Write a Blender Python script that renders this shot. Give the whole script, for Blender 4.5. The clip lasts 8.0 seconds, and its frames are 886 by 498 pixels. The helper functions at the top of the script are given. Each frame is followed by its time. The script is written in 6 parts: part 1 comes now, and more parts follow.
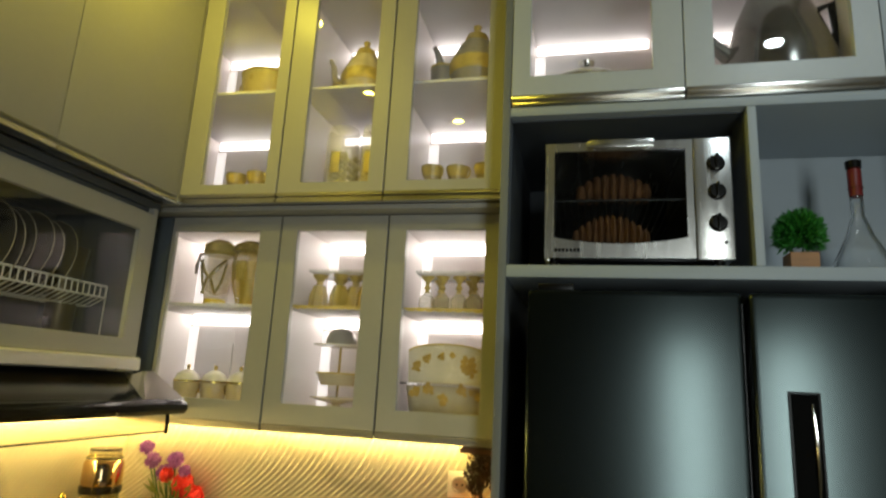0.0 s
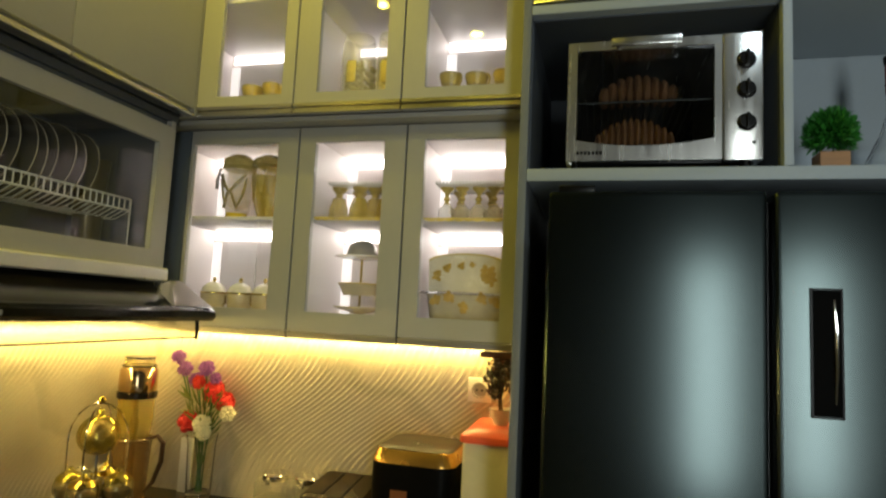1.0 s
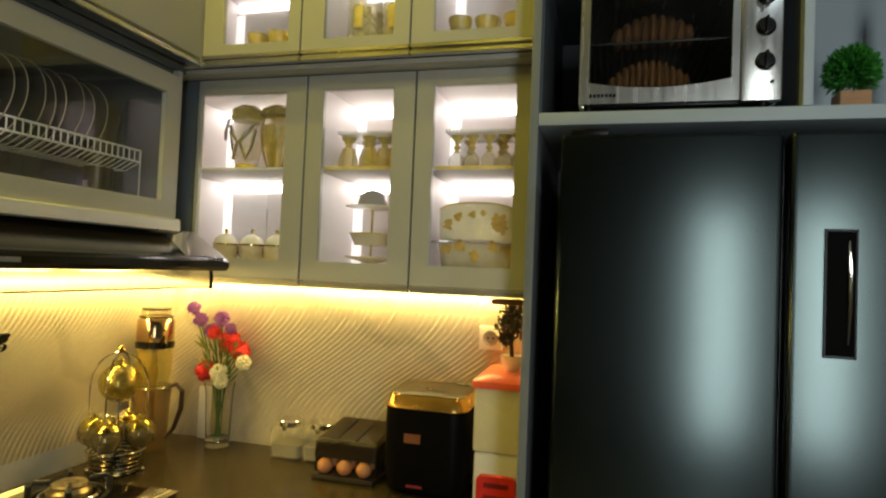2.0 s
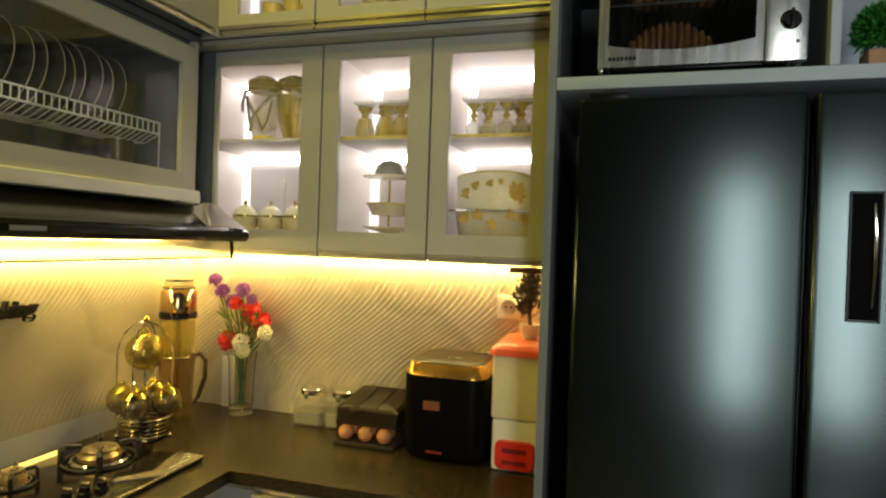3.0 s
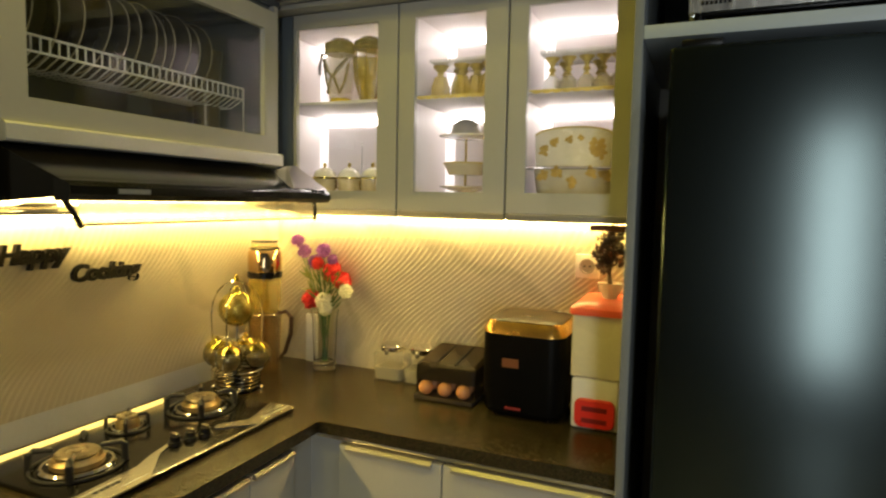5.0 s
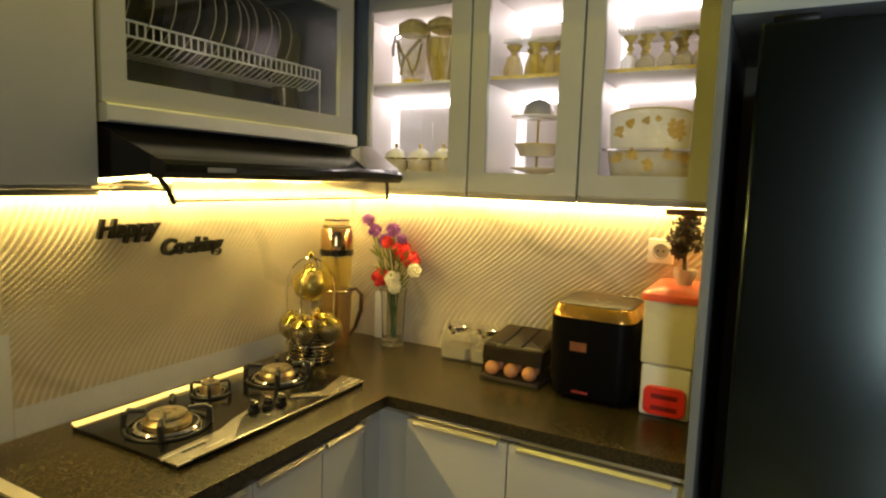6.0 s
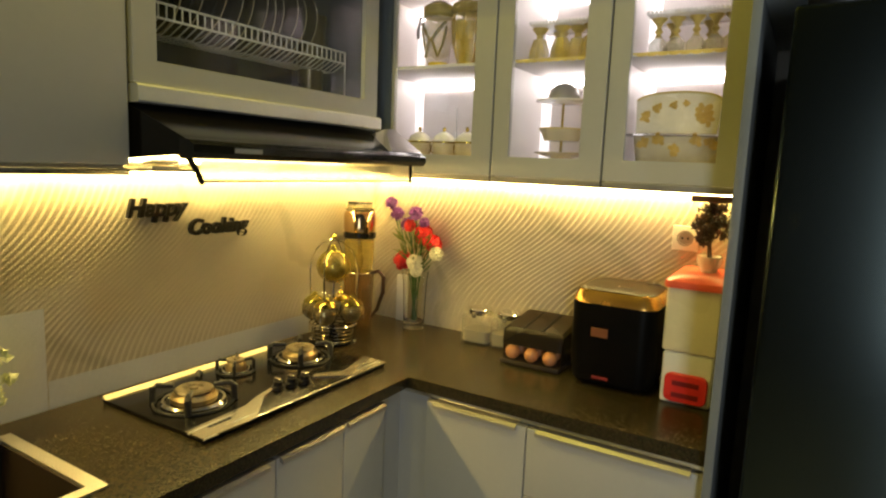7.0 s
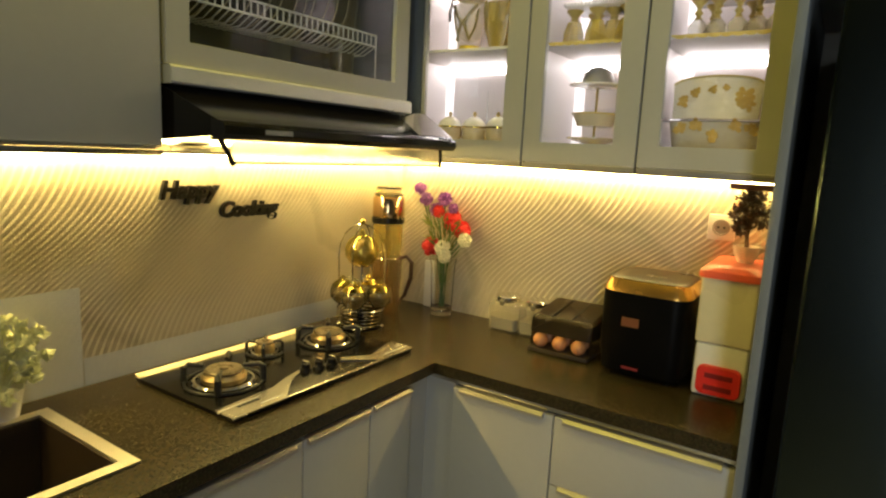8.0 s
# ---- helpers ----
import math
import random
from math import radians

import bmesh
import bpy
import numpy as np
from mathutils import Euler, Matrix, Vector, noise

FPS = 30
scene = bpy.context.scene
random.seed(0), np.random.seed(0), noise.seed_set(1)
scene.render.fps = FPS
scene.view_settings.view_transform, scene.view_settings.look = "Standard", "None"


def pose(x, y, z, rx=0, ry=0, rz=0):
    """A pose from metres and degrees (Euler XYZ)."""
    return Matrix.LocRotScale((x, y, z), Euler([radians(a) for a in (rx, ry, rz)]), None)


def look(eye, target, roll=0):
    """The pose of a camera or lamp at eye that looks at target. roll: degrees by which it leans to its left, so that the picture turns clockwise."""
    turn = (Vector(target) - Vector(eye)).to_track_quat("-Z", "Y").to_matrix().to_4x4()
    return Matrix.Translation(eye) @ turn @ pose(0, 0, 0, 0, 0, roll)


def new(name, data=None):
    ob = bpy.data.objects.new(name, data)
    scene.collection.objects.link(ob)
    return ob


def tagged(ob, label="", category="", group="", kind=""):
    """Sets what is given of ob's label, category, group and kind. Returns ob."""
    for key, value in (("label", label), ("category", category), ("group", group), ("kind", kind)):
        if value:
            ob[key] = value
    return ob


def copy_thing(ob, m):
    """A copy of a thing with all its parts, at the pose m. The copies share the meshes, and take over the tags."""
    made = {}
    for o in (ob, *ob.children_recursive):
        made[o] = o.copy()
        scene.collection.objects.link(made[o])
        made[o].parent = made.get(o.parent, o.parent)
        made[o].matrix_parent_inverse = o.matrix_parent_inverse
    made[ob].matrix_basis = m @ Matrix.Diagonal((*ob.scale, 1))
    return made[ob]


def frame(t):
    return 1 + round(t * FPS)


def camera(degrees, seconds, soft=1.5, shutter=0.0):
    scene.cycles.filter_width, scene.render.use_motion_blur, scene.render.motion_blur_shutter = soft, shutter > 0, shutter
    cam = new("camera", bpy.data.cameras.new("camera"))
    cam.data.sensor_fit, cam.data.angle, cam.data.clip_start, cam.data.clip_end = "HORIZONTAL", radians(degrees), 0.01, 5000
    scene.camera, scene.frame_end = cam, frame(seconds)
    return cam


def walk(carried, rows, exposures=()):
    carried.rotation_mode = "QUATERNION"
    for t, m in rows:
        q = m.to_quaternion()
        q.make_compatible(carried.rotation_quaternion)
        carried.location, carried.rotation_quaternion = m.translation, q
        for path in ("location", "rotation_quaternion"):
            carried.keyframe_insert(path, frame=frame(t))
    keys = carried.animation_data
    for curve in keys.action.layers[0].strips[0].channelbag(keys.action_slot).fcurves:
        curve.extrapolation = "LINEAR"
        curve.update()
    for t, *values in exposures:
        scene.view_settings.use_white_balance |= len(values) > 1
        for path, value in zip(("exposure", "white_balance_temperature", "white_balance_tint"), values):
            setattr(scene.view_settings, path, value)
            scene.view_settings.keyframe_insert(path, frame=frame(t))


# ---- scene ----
cam = camera(72.16, 8.0, soft=2.2, shutter=0.5)
PATH = [
    (0, (1.6779, -2.0891, 1.6604), (1.2317, -0.1885, 2.0948), 3.01),
    (0.5, (1.6715, -2.0869, 1.6367), (1.1985, -0.1683, 1.9455), 2.94),
    (1, (1.6719, -2.0785, 1.6003), (1.1724, -0.1528, 1.8060), 2.78),
    (1.5, (1.6671, -2.0769, 1.5814), (1.1607, -0.1464, 1.7102), 2.64),
    (3, (1.6651, -2.0795, 1.5580), (1.0905, -0.1639, 1.5362), 1.92),
    (3.5, (1.6617, -2.0801, 1.5431), (1.0734, -0.1690, 1.5031), 2.12),
    (4, (1.6546, -2.0820, 1.5442), (1.0416, -0.1797, 1.4722), 1.95),
    (5.5, (1.6264, -2.1020, 1.5529), (0.7475, -0.3160, 1.3592), 1.28),
    (6, (1.6210, -2.1114, 1.5507), (0.6628, -0.3699, 1.3292), 1.78),
    (6.5, (1.6159, -2.1174, 1.5490), (0.6306, -0.3919, 1.3211), 1.62),
    (7, (1.6222, -2.1191, 1.5463), (0.6080, -0.4170, 1.2742), 2.38),
    (7.5, (1.6154, -2.1138, 1.5432), (0.5806, -0.4287, 1.2434), 2.17),
    (8, (1.6115, -2.1090, 1.5373), (0.5259, -0.4592, 1.2217), 2.86),
]

walk(cam, [(t, look(eye, target, roll)) for t, eye, target, roll in PATH],
     exposures=[(0.0, -0.25, 6350, 4), (1.5, -0.12, 6350, 5), (4.0, 0.05, 6350, 6), (5.5, 0.05, 6350, 10), (8.0, 0.05, 6100, 10)])

# ---- light ----
world = bpy.data.worlds.new("world")
scene.world = world
world.use_nodes = True
world.node_tree.nodes["Background"].inputs[0].default_value = (0.6, 0.75, 1.0, 1)
world.node_tree.nodes["Background"].inputs[1].default_value = 0.3


def area_lamp(name, eye, target, sx, sy, watts, colour):
    d = bpy.data.lights.new(name, "AREA")
    d.shape, d.size, d.size_y, d.energy, d.color = "RECTANGLE", sx, sy, watts, colour
    ob = new(name, d)
    ob.matrix_world = look(eye, target)
    return ob


# daylight through the glazed doorway behind the camera
area_lamp("doorway_daylight", (2.75, -4.28, 1.4), (2.75, 0, 1.4), 0.48, 2.1, 14.5, (0.9, 0.95, 0.94)).data.spread = radians(95)
# warm ceiling lamps over the cooking corner, cool one by the fridge
# the third position is made up, to throw yellow light on the upper left doors
DOWNLIGHTS = ((0.591, -0.887), (0.6, -1.514), (1.0, -1.9))
for lx, ly in DOWNLIGHTS:
    area_lamp("warm_downlight_lamp", (lx, ly, 3.108), (lx, ly, 0), 0.055, 0.055, 4.6, (1.0, 0.82, 0.08)).data.shape = "DISK"
COOL_DOWNLIGHT = (2.45, -1.65)
area_lamp("cool_downlight_lamp", (*COOL_DOWNLIGHT, 3.108), (*COOL_DOWNLIGHT, 0), 0.07, 0.07, 5.8, (0.8, 0.92, 1.0)).data.shape = "DISK"

# ---- materials ----


def mat(name):
    m = bpy.data.materials.new(name)
    m.use_nodes = True
    nt = m.node_tree
    return m, nt, nt.nodes["Principled BSDF"]


def link(nt, a, b):
    nt.links.new(a, b)


def surface(name, colour, rough=0.5, metal=0.0, vary=0.12, scale=6.0, grain=180.0, bump=0.05, coat=0.0, stretch=(1, 1, 1), wear=0.09, spec=0.5):
    """A paint, plastic or metal with stains at a large scale and grain at a small one."""
    m, nt, b = mat(name)
    tc = nt.nodes.new("ShaderNodeTexCoord")
    mp = nt.nodes.new("ShaderNodeMapping")
    mp.inputs["Scale"].default_value = stretch
    link(nt, tc.outputs["Object"], mp.inputs["Vector"])
    n1, n2 = nt.nodes.new("ShaderNodeTexNoise"), nt.nodes.new("ShaderNodeTexNoise")
    n1.inputs["Scale"].default_value, n1.inputs["Detail"].default_value = scale, 5
    n2.inputs["Scale"].default_value, n2.inputs["Detail"].default_value = grain, 2
    for n in (n1, n2):
        link(nt, mp.outputs[0], n.inputs["Vector"])
    add = nt.nodes.new("ShaderNodeMath")
    add.operation = "MULTIPLY_ADD"
    add.inputs[1].default_value = 0.35
    link(nt, n2.outputs[0], add.inputs[0])
    link(nt, n1.outputs[0], add.inputs[2])
    ramp = nt.nodes.new("ShaderNodeMapRange")
    ramp.inputs["From Min"].default_value, ramp.inputs["From Max"].default_value = 0.35, 1.0
    ramp.inputs["To Min"].default_value, ramp.inputs["To Max"].default_value = 1 - vary, 1 + vary
    link(nt, add.outputs[0], ramp.inputs[0])
    mul = nt.nodes.new("ShaderNodeVectorMath")
    mul.operation = "SCALE"
    mul.inputs[0].default_value = colour
    link(nt, ramp.outputs[0], mul.inputs["Scale"])
    link(nt, mul.outputs[0], b.inputs["Base Color"])
    rr = nt.nodes.new("ShaderNodeMapRange")
    rr.inputs["To Min"].default_value, rr.inputs["To Max"].default_value = max(0.02, rough - wear), min(1, rough + wear)
    link(nt, n1.outputs[0], rr.inputs[0])
    link(nt, rr.outputs[0], b.inputs["Roughness"])
    b.inputs["Metallic"].default_value = metal
    b.inputs["Coat Weight"].default_value = coat
    b.inputs["Specular IOR Level"].default_value = spec
    if bump:
        bp = nt.nodes.new("ShaderNodeBump")
        bp.inputs["Strength"].default_value, bp.inputs["Distance"].default_value = bump, 0.002
        link(nt, n2.outputs[0], bp.inputs["Height"])
        link(nt, bp.outputs[0], b.inputs["Normal"])
    return m


def glass(name, colour=(1, 1, 1), rough=0.02, ior=1.45):
    m, nt, b = mat(name)
    b.inputs["Base Color"].default_value = (*colour, 1)
    b.inputs["Roughness"].default_value = rough
    b.inputs["IOR"].default_value = ior
    b.inputs["Transmission Weight"].default_value = 1.0
    return m


def glow(name, colour, strength):
    m, nt, b = mat(name)
    b.inputs["Base Color"].default_value = (0.8, 0.8, 0.8, 1)
    b.inputs["Emission Color"].default_value = (*colour, 1)
    b.inputs["Emission Strength"].default_value = strength
    return m


def marble(name, base, vein, rough):
    """Pale ceramic with faint diagonal grey veins."""
    m, nt, b = mat(name)
    tc = nt.nodes.new("ShaderNodeTexCoord")
    w = nt.nodes.new("ShaderNodeTexWave")
    w.wave_type, w.bands_direction = "BANDS", "DIAGONAL"
    w.inputs["Scale"].default_value, w.inputs["Distortion"].default_value = 0.9, 9.0
    w.inputs["Detail"].default_value, w.inputs["Detail Scale"].default_value = 4, 1.6
    n = nt.nodes.new("ShaderNodeTexNoise")
    n.inputs["Scale"].default_value, n.inputs["Detail"].default_value = 3.0, 6
    link(nt, tc.outputs["Object"], w.inputs["Vector"])
    link(nt, tc.outputs["Object"], n.inputs["Vector"])
    cr = nt.nodes.new("ShaderNodeValToRGB")
    cr.color_ramp.elements[0].position, cr.color_ramp.elements[0].color = 0.0, (*vein, 1)
    cr.color_ramp.elements[1].position, cr.color_ramp.elements[1].color = 0.09, (*base, 1)
    link(nt, w.outputs[0], cr.inputs[0])
    mx = nt.nodes.new("ShaderNodeMixRGB")
    mx.blend_type = "MULTIPLY"
    mx.inputs[0].default_value = 0.2
    link(nt, cr.outputs[0], mx.inputs[1])
    cr2 = nt.nodes.new("ShaderNodeValToRGB")
    cr2.color_ramp.elements[0].position, cr2.color_ramp.elements[0].color = 0.35, (0.55, 0.55, 0.55, 1)
    cr2.color_ramp.elements[1].position = 0.65
    link(nt, n.outputs[0], cr2.inputs[0])
    link(nt, cr2.outputs[0], mx.inputs[2])
    link(nt, mx.outputs[0], b.inputs["Base Color"])
    b.inputs["Roughness"].default_value = rough
    return m


def granite(name):
    m, nt, b = mat(name)
    tc = nt.nodes.new("ShaderNodeTexCoord")
    v = nt.nodes.new("ShaderNodeTexVoronoi")
    v.inputs["Scale"].default_value = 420
    n = nt.nodes.new("ShaderNodeTexNoise")
    n.inputs["Scale"].default_value, n.inputs["Detail"].default_value = 230, 4
    n3 = nt.nodes.new("ShaderNodeTexNoise")
    n3.inputs["Scale"].default_value = 5
    for q in (v, n, n3):
        link(nt, tc.outputs["Object"], q.inputs["Vector"])
    cr = nt.nodes.new("ShaderNodeValToRGB")
    e = cr.color_ramp.elements
    e[0].position, e[0].color = 0.3, (0.0165, 0.012, 0.0042, 1)
    e[1].position, e[1].color = 0.7, (0.055, 0.04, 0.0145, 1)
    link(nt, n.outputs[0], cr.inputs[0])
    mx = nt.nodes.new("ShaderNodeMixRGB")
    mx.blend_type, mx.inputs[0].default_value = "OVERLAY", 0.2
    link(nt, cr.outputs[0], mx.inputs[1])
    link(nt, v.outputs["Color"], mx.inputs[2])
    hs = nt.nodes.new("ShaderNodeHueSaturation")
    hs.inputs["Saturation"].default_value = 0.9
    n4 = nt.nodes.new("ShaderNodeTexNoise")
    n4.inputs["Scale"].default_value, n4.inputs["Detail"].default_value = 110, 3
    link(nt, tc.outputs["Object"], n4.inputs["Vector"])
    ms = nt.nodes.new("ShaderNodeMapRange")
    ms.inputs["From Min"].default_value, ms.inputs["From Max"].default_value = 0.38, 0.62
    ms.inputs["To Min"].default_value, ms.inputs["To Max"].default_value = 0.84, 1.18
    link(nt, n4.outputs[0], ms.inputs[0])
    mm = nt.nodes.new("ShaderNodeMath")
    mm.operation = "MULTIPLY"
    link(nt, ms.outputs[0], mm.inputs[0])
    link(nt, mx.outputs[0], hs.inputs["Color"])
    mr = nt.nodes.new("ShaderNodeMapRange")
    mr.inputs["To Min"].default_value, mr.inputs["To Max"].default_value = 0.75, 1.3
    link(nt, n3.outputs[0], mr.inputs[0])
    link(nt, mr.outputs[0], mm.inputs[1])
    link(nt, mm.outputs[0], hs.inputs["Value"])
    link(nt, hs.outputs[0], b.inputs["Base Color"])
    b.inputs["Roughness"].default_value = 0.27
    b.inputs["Specular IOR Level"].default_value = 0.22
    return m


DOOR = surface("satin_door_laminate", (0.5, 0.475, 0.42), 0.38, vary=0.05, scale=2.5, grain=60, bump=0.02)
RDOOR = surface("cool_white_door", (0.55, 0.58, 0.6), 0.35, vary=0.05, scale=2.5, grain=60, bump=0.02)
INNER = surface("white_cabinet_board", (0.83, 0.77, 0.76), 0.5, vary=0.03, scale=3)
FRAME = surface("fridge_surround_board", (0.39, 0.435, 0.47), 0.45, vary=0.06, scale=3)
# dark board for insides, with the shade of recesses put into its colour
DARKIN = surface("shaded_inside_board", (0.09, 0.1, 0.115), 0.5, vary=0.1)
ALU = surface("aluminium_profile", (0.78, 0.74, 0.66), 0.22, 1.0, 0.08, 4, 300, 0.05, stretch=(1, 1, 12))
STEEL = surface("brushed_steel", (0.72, 0.7, 0.66), 0.25, 1.0, 0.1, 4, 260, 0.05, stretch=(14, 1, 1))
CHROME = surface("chrome", (0.85, 0.83, 0.8), 0.08, 1.0, 0.04, 5, 100, 0.0)
GOLD = surface("gold_plate", (0.62, 0.47, 0.09), 0.2, 1.0, 0.3, 20, 120, 0.04)
# surround board darkened, shade of its edge put into the colour
SHADED_EDGE = surface("shaded_grey_board", (0.2, 0.21, 0.21), 0.5, 0, 0.06, 3, 80, 0.02)
COIL = surface("dark_chrome_wire", (0.2, 0.17, 0.1), 0.18, 1.0, 0.2, 20)
KETTLE = surface("polished_kettle_steel", (0.4, 0.38, 0.34), 0.14, 1.0, 0.3, 6, 160, 0.04)
TANPORC = surface("tan_gilt_porcelain", (0.4, 0.31, 0.15), 0.3, 0, 0.2, 25, 90, 0.0)
GILT = surface("gilt_glaze", (0.5, 0.37, 0.1), 0.35, 0.0, 0.3, 30, 160, 0.03)
COPPER = surface("golden_copper", (0.68, 0.47, 0.24), 0.13, 1.0, 0.1, 8, 100, 0.02)
BRASS = surface("worn_brass", (0.5, 0.38, 0.2), 0.42, 1.0, 0.35, 40, 200, 0.1)
BRONZE = surface("amber_bronze_trim", (0.6, 0.33, 0.07), 0.25, 0.8, 0.1, 8, 100, 0.02)
BLACK = surface("black_enamel", (0.006, 0.0055, 0.005), 0.16, 0.0, 0.3, 6, 120, 0.01, spec=0.4)
HOODGLOSS = surface("black_hood_glass", (0.008, 0.0065, 0.005), 0.12, 0.0, 0.3, 6, 120, 0.0, spec=0.22)
IRON = surface("cast_iron", (0.02, 0.019, 0.018), 0.45, 0.2, 0.3, 30, 200, 0.2)
PLASTIC = surface("black_plastic", (0.005, 0.0045, 0.004), 0.32, 0, 0.25, 10, 200, 0.02, spec=0.2)
FRIDGE = surface("black_steel_fridge", (0.056, 0.07, 0.069), 0.225, 1.0, 0.06, 2, 60, 0.0, wear=0.004)
PORCELAIN = surface("ivory_porcelain", (0.78, 0.72, 0.6), 0.15, 0, 0.08, 14, 80, 0.0, coat=0.4)
CREAM = surface("cream_porcelain", (0.55, 0.46, 0.3), 0.2, 0, 0.2, 18, 80, 0.0, coat=0.3)
GREYPOT = surface("grey_stoneware", (0.3, 0.27, 0.24), 0.3, 0, 0.2, 18, 80, 0.02)
WHITEP = surface("white_plastic", (0.78, 0.75, 0.68), 0.35, 0, 0.06, 5, 90, 0.02)
MILKY = surface("milky_plastic", (0.72, 0.64, 0.42), 0.3, 0, 0.08, 4, 70, 0.02)
RED = surface("red_plastic", (0.72, 0.035, 0.025), 0.3, 0, 0.1, 8, 90, 0.02)
CORAL = surface("coral_plastic", (0.85, 0.13, 0.06), 0.3, 0, 0.08, 5, 90, 0.02)
SOCKETM = surface("cream_switch_plastic", (0.8, 0.76, 0.66), 0.3, 0, 0.05)
EGG = surface("egg_shell", (0.6, 0.26, 0.1), 0.5, 0, 0.16, 40, 250, 0.05)
CLEAR = glass("clear_glass")
PANE = glass("door_glass", (0.97, 0.98, 0.97), 0.0, 1.45)
SMOKE = glass("smoked_door_glass", (0.92, 0.92, 0.9), 0.0, 1.45)
OVENGLASS = glass("dark_oven_glass", (0.4, 0.43, 0.43), 0.0, 1.45)
PURPLE = surface("purple_petals", (0.3, 0.1, 0.36), 0.7, 0, 0.35, 60, 200, 0.3)
REDP = surface("red_petals", (0.65, 0.02, 0.015), 0.6, 0, 0.35, 60, 200, 0.3)
WHITEPT = surface("white_petals", (0.74, 0.68, 0.44), 0.6, 0, 0.15, 60, 200, 0.2)
LEAF = surface("green_leaf", (0.06, 0.15, 0.025), 0.5, 0, 0.4, 40, 200, 0.2)
GRASS = surface("fake_grass_leaf", (0.035, 0.2, 0.02), 0.5, 0, 0.5, 50, 200, 0.2)
PALELEAF = surface("pale_leaf", (0.78, 0.78, 0.46), 0.5, 0, 0.3, 40, 200, 0.2)
DARKLEAF = surface("dark_bonsai_leaf", (0.1, 0.06, 0.045), 0.6, 0, 0.4, 40, 200, 0.2)
WOODP = surface("light_wood", (0.4, 0.2, 0.08), 0.5, 0, 0.25, 8, 120, 0.1, stretch=(1, 1, 6))
CORK = surface("red_cork_wrap", (0.16, 0.012, 0.01), 0.4)
BREAD = surface("browned_bread", (0.2, 0.085, 0.032), 0.7, 0, 0.6, 25, 150, 0.4)
WALLPAINT = surface("pale_wall_paint", (0.32, 0.3, 0.26), 0.7, 0, 0.05, 2, 120, 0.05)
# wall paint darkened for the unseen walls, to dim what the fridge reflects
WALLDIM = surface("dimmed_wall_paint", (0.15, 0.14, 0.125), 0.7, 0, 0.05, 2, 120, 0.05)
FLOORT = surface("grey_floor_tile", (0.45, 0.44, 0.42), 0.12, 0, 0.1, 3, 90, 0.03)
SPLASH = marble("wavy_marble_ceramic", (0.53, 0.46, 0.325), (0.45, 0.385, 0.265), 0.32)
STONE = granite("speckled_granite")
WARMLED = glow("warm_led", (1.0, 0.75, 0.24), 108)
COOLLED = glow("white_led", (1.0, 0.88, 0.81), 11.5)
DIMLED = glow("upper_white_led", (1.0, 0.88, 0.86), 5.2)
SOFTLED = glow("soft_white_led", (1.0, 0.88, 0.86), 1.0)
PULL = surface("satin_pull", (0.46, 0.42, 0.35), 0.42, 0.6, 0.12, 6, 240, 0.05)
SATIN = surface("satin_trim", (0.7, 0.6, 0.42), 0.45, 1.0, 0.2, 14, 160, 0.08)
SHELFM = surface("grey_shelf_board", (0.56, 0.53, 0.52), 0.5)
STRIP = surface("blue_grey_filler", (0.13, 0.15, 0.17), 0.5, 0, 0.1)
COOKER = surface("matte_black_cooker", (0.004, 0.0035, 0.003), 0.38, 0, 0.2, 8, 120, 0.01, spec=0.07)
MATTE = surface("matte_black_recess", (0.004, 0.004, 0.004), 0.6, 0, 0.1, 5, 60, 0.0, spec=0.02)


def thin_glass(name, colour, rough, cover):
    """Thin-walled glassware that light passes straight through."""
    m = surface(name, colour, rough, 0, 0.15, 40, 120, 0.0)
    m.node_tree.nodes["Principled BSDF"].inputs["Alpha"].default_value = cover
    return m


THIN = thin_glass("thin_clear_glass", (0.75, 0.63, 0.38), 0.08, 0.24)
GOLDGLASS = thin_glass("thin_gilt_glass", (0.6, 0.44, 0.1), 0.12, 0.58)
SMOKED = thin_glass("smoky_brown_plastic", (0.05, 0.03, 0.015), 0.2, 0.75)
PLAINGLASS = thin_glass("plain_jar_glass", (0.7, 0.62, 0.44), 0.06, 0.25)
AMBERGILT = surface("amber_flower_glaze", (0.42, 0.26, 0.05), 0.35, 0.0, 0.3, 30, 160, 0.03)
OLIVEGILT = surface("olive_gilt_lid", (0.42, 0.34, 0.1), 0.25, 0.3, 0.3, 30, 160, 0.03)
YELLOWFOOT = thin_glass("yellow_gilt_foot", (0.85, 0.62, 0.04), 0.15, 0.8)
AMBERJUG = thin_glass("amber_jug_glass", (0.55, 0.37, 0.04), 0.08, 0.36)
BROWNJUG = thin_glass("brown_jug_glass", (0.3, 0.16, 0.04), 0.08, 0.42)
GILTBALL = thin_glass("gilt_ball_glass", (0.5, 0.4, 0.05), 0.13, 0.6)
SILVERBALL = thin_glass("smoky_ball_glass", (0.36, 0.31, 0.15), 0.1, 0.55)
for m in (GILTBALL, SILVERBALL):
    m.node_tree.nodes["Principled BSDF"].inputs["Metallic"].default_value = 0.75
CUTGLASS = surface("olive_cut_glass", (0.27, 0.22, 0.09), 0.25, 0, 0.3, 30)
BEAD = thin_glass("milky_bead_glass", (0.9, 0.88, 0.85), 0.1, 0.75)
SIGN = surface("black_acrylic", (0.007, 0.0055, 0.004), 0.5, 0, 0.2, spec=0.15)

# ---- building helpers ----
BASE = {}


def thing(name, loc, label, category, group="", kind=""):
    ob = new(name)
    ob.location = loc
    ob.empty_display_size = 0.05
    BASE[ob.name] = Vector(loc)
    return tagged(ob, label, category, group, kind)


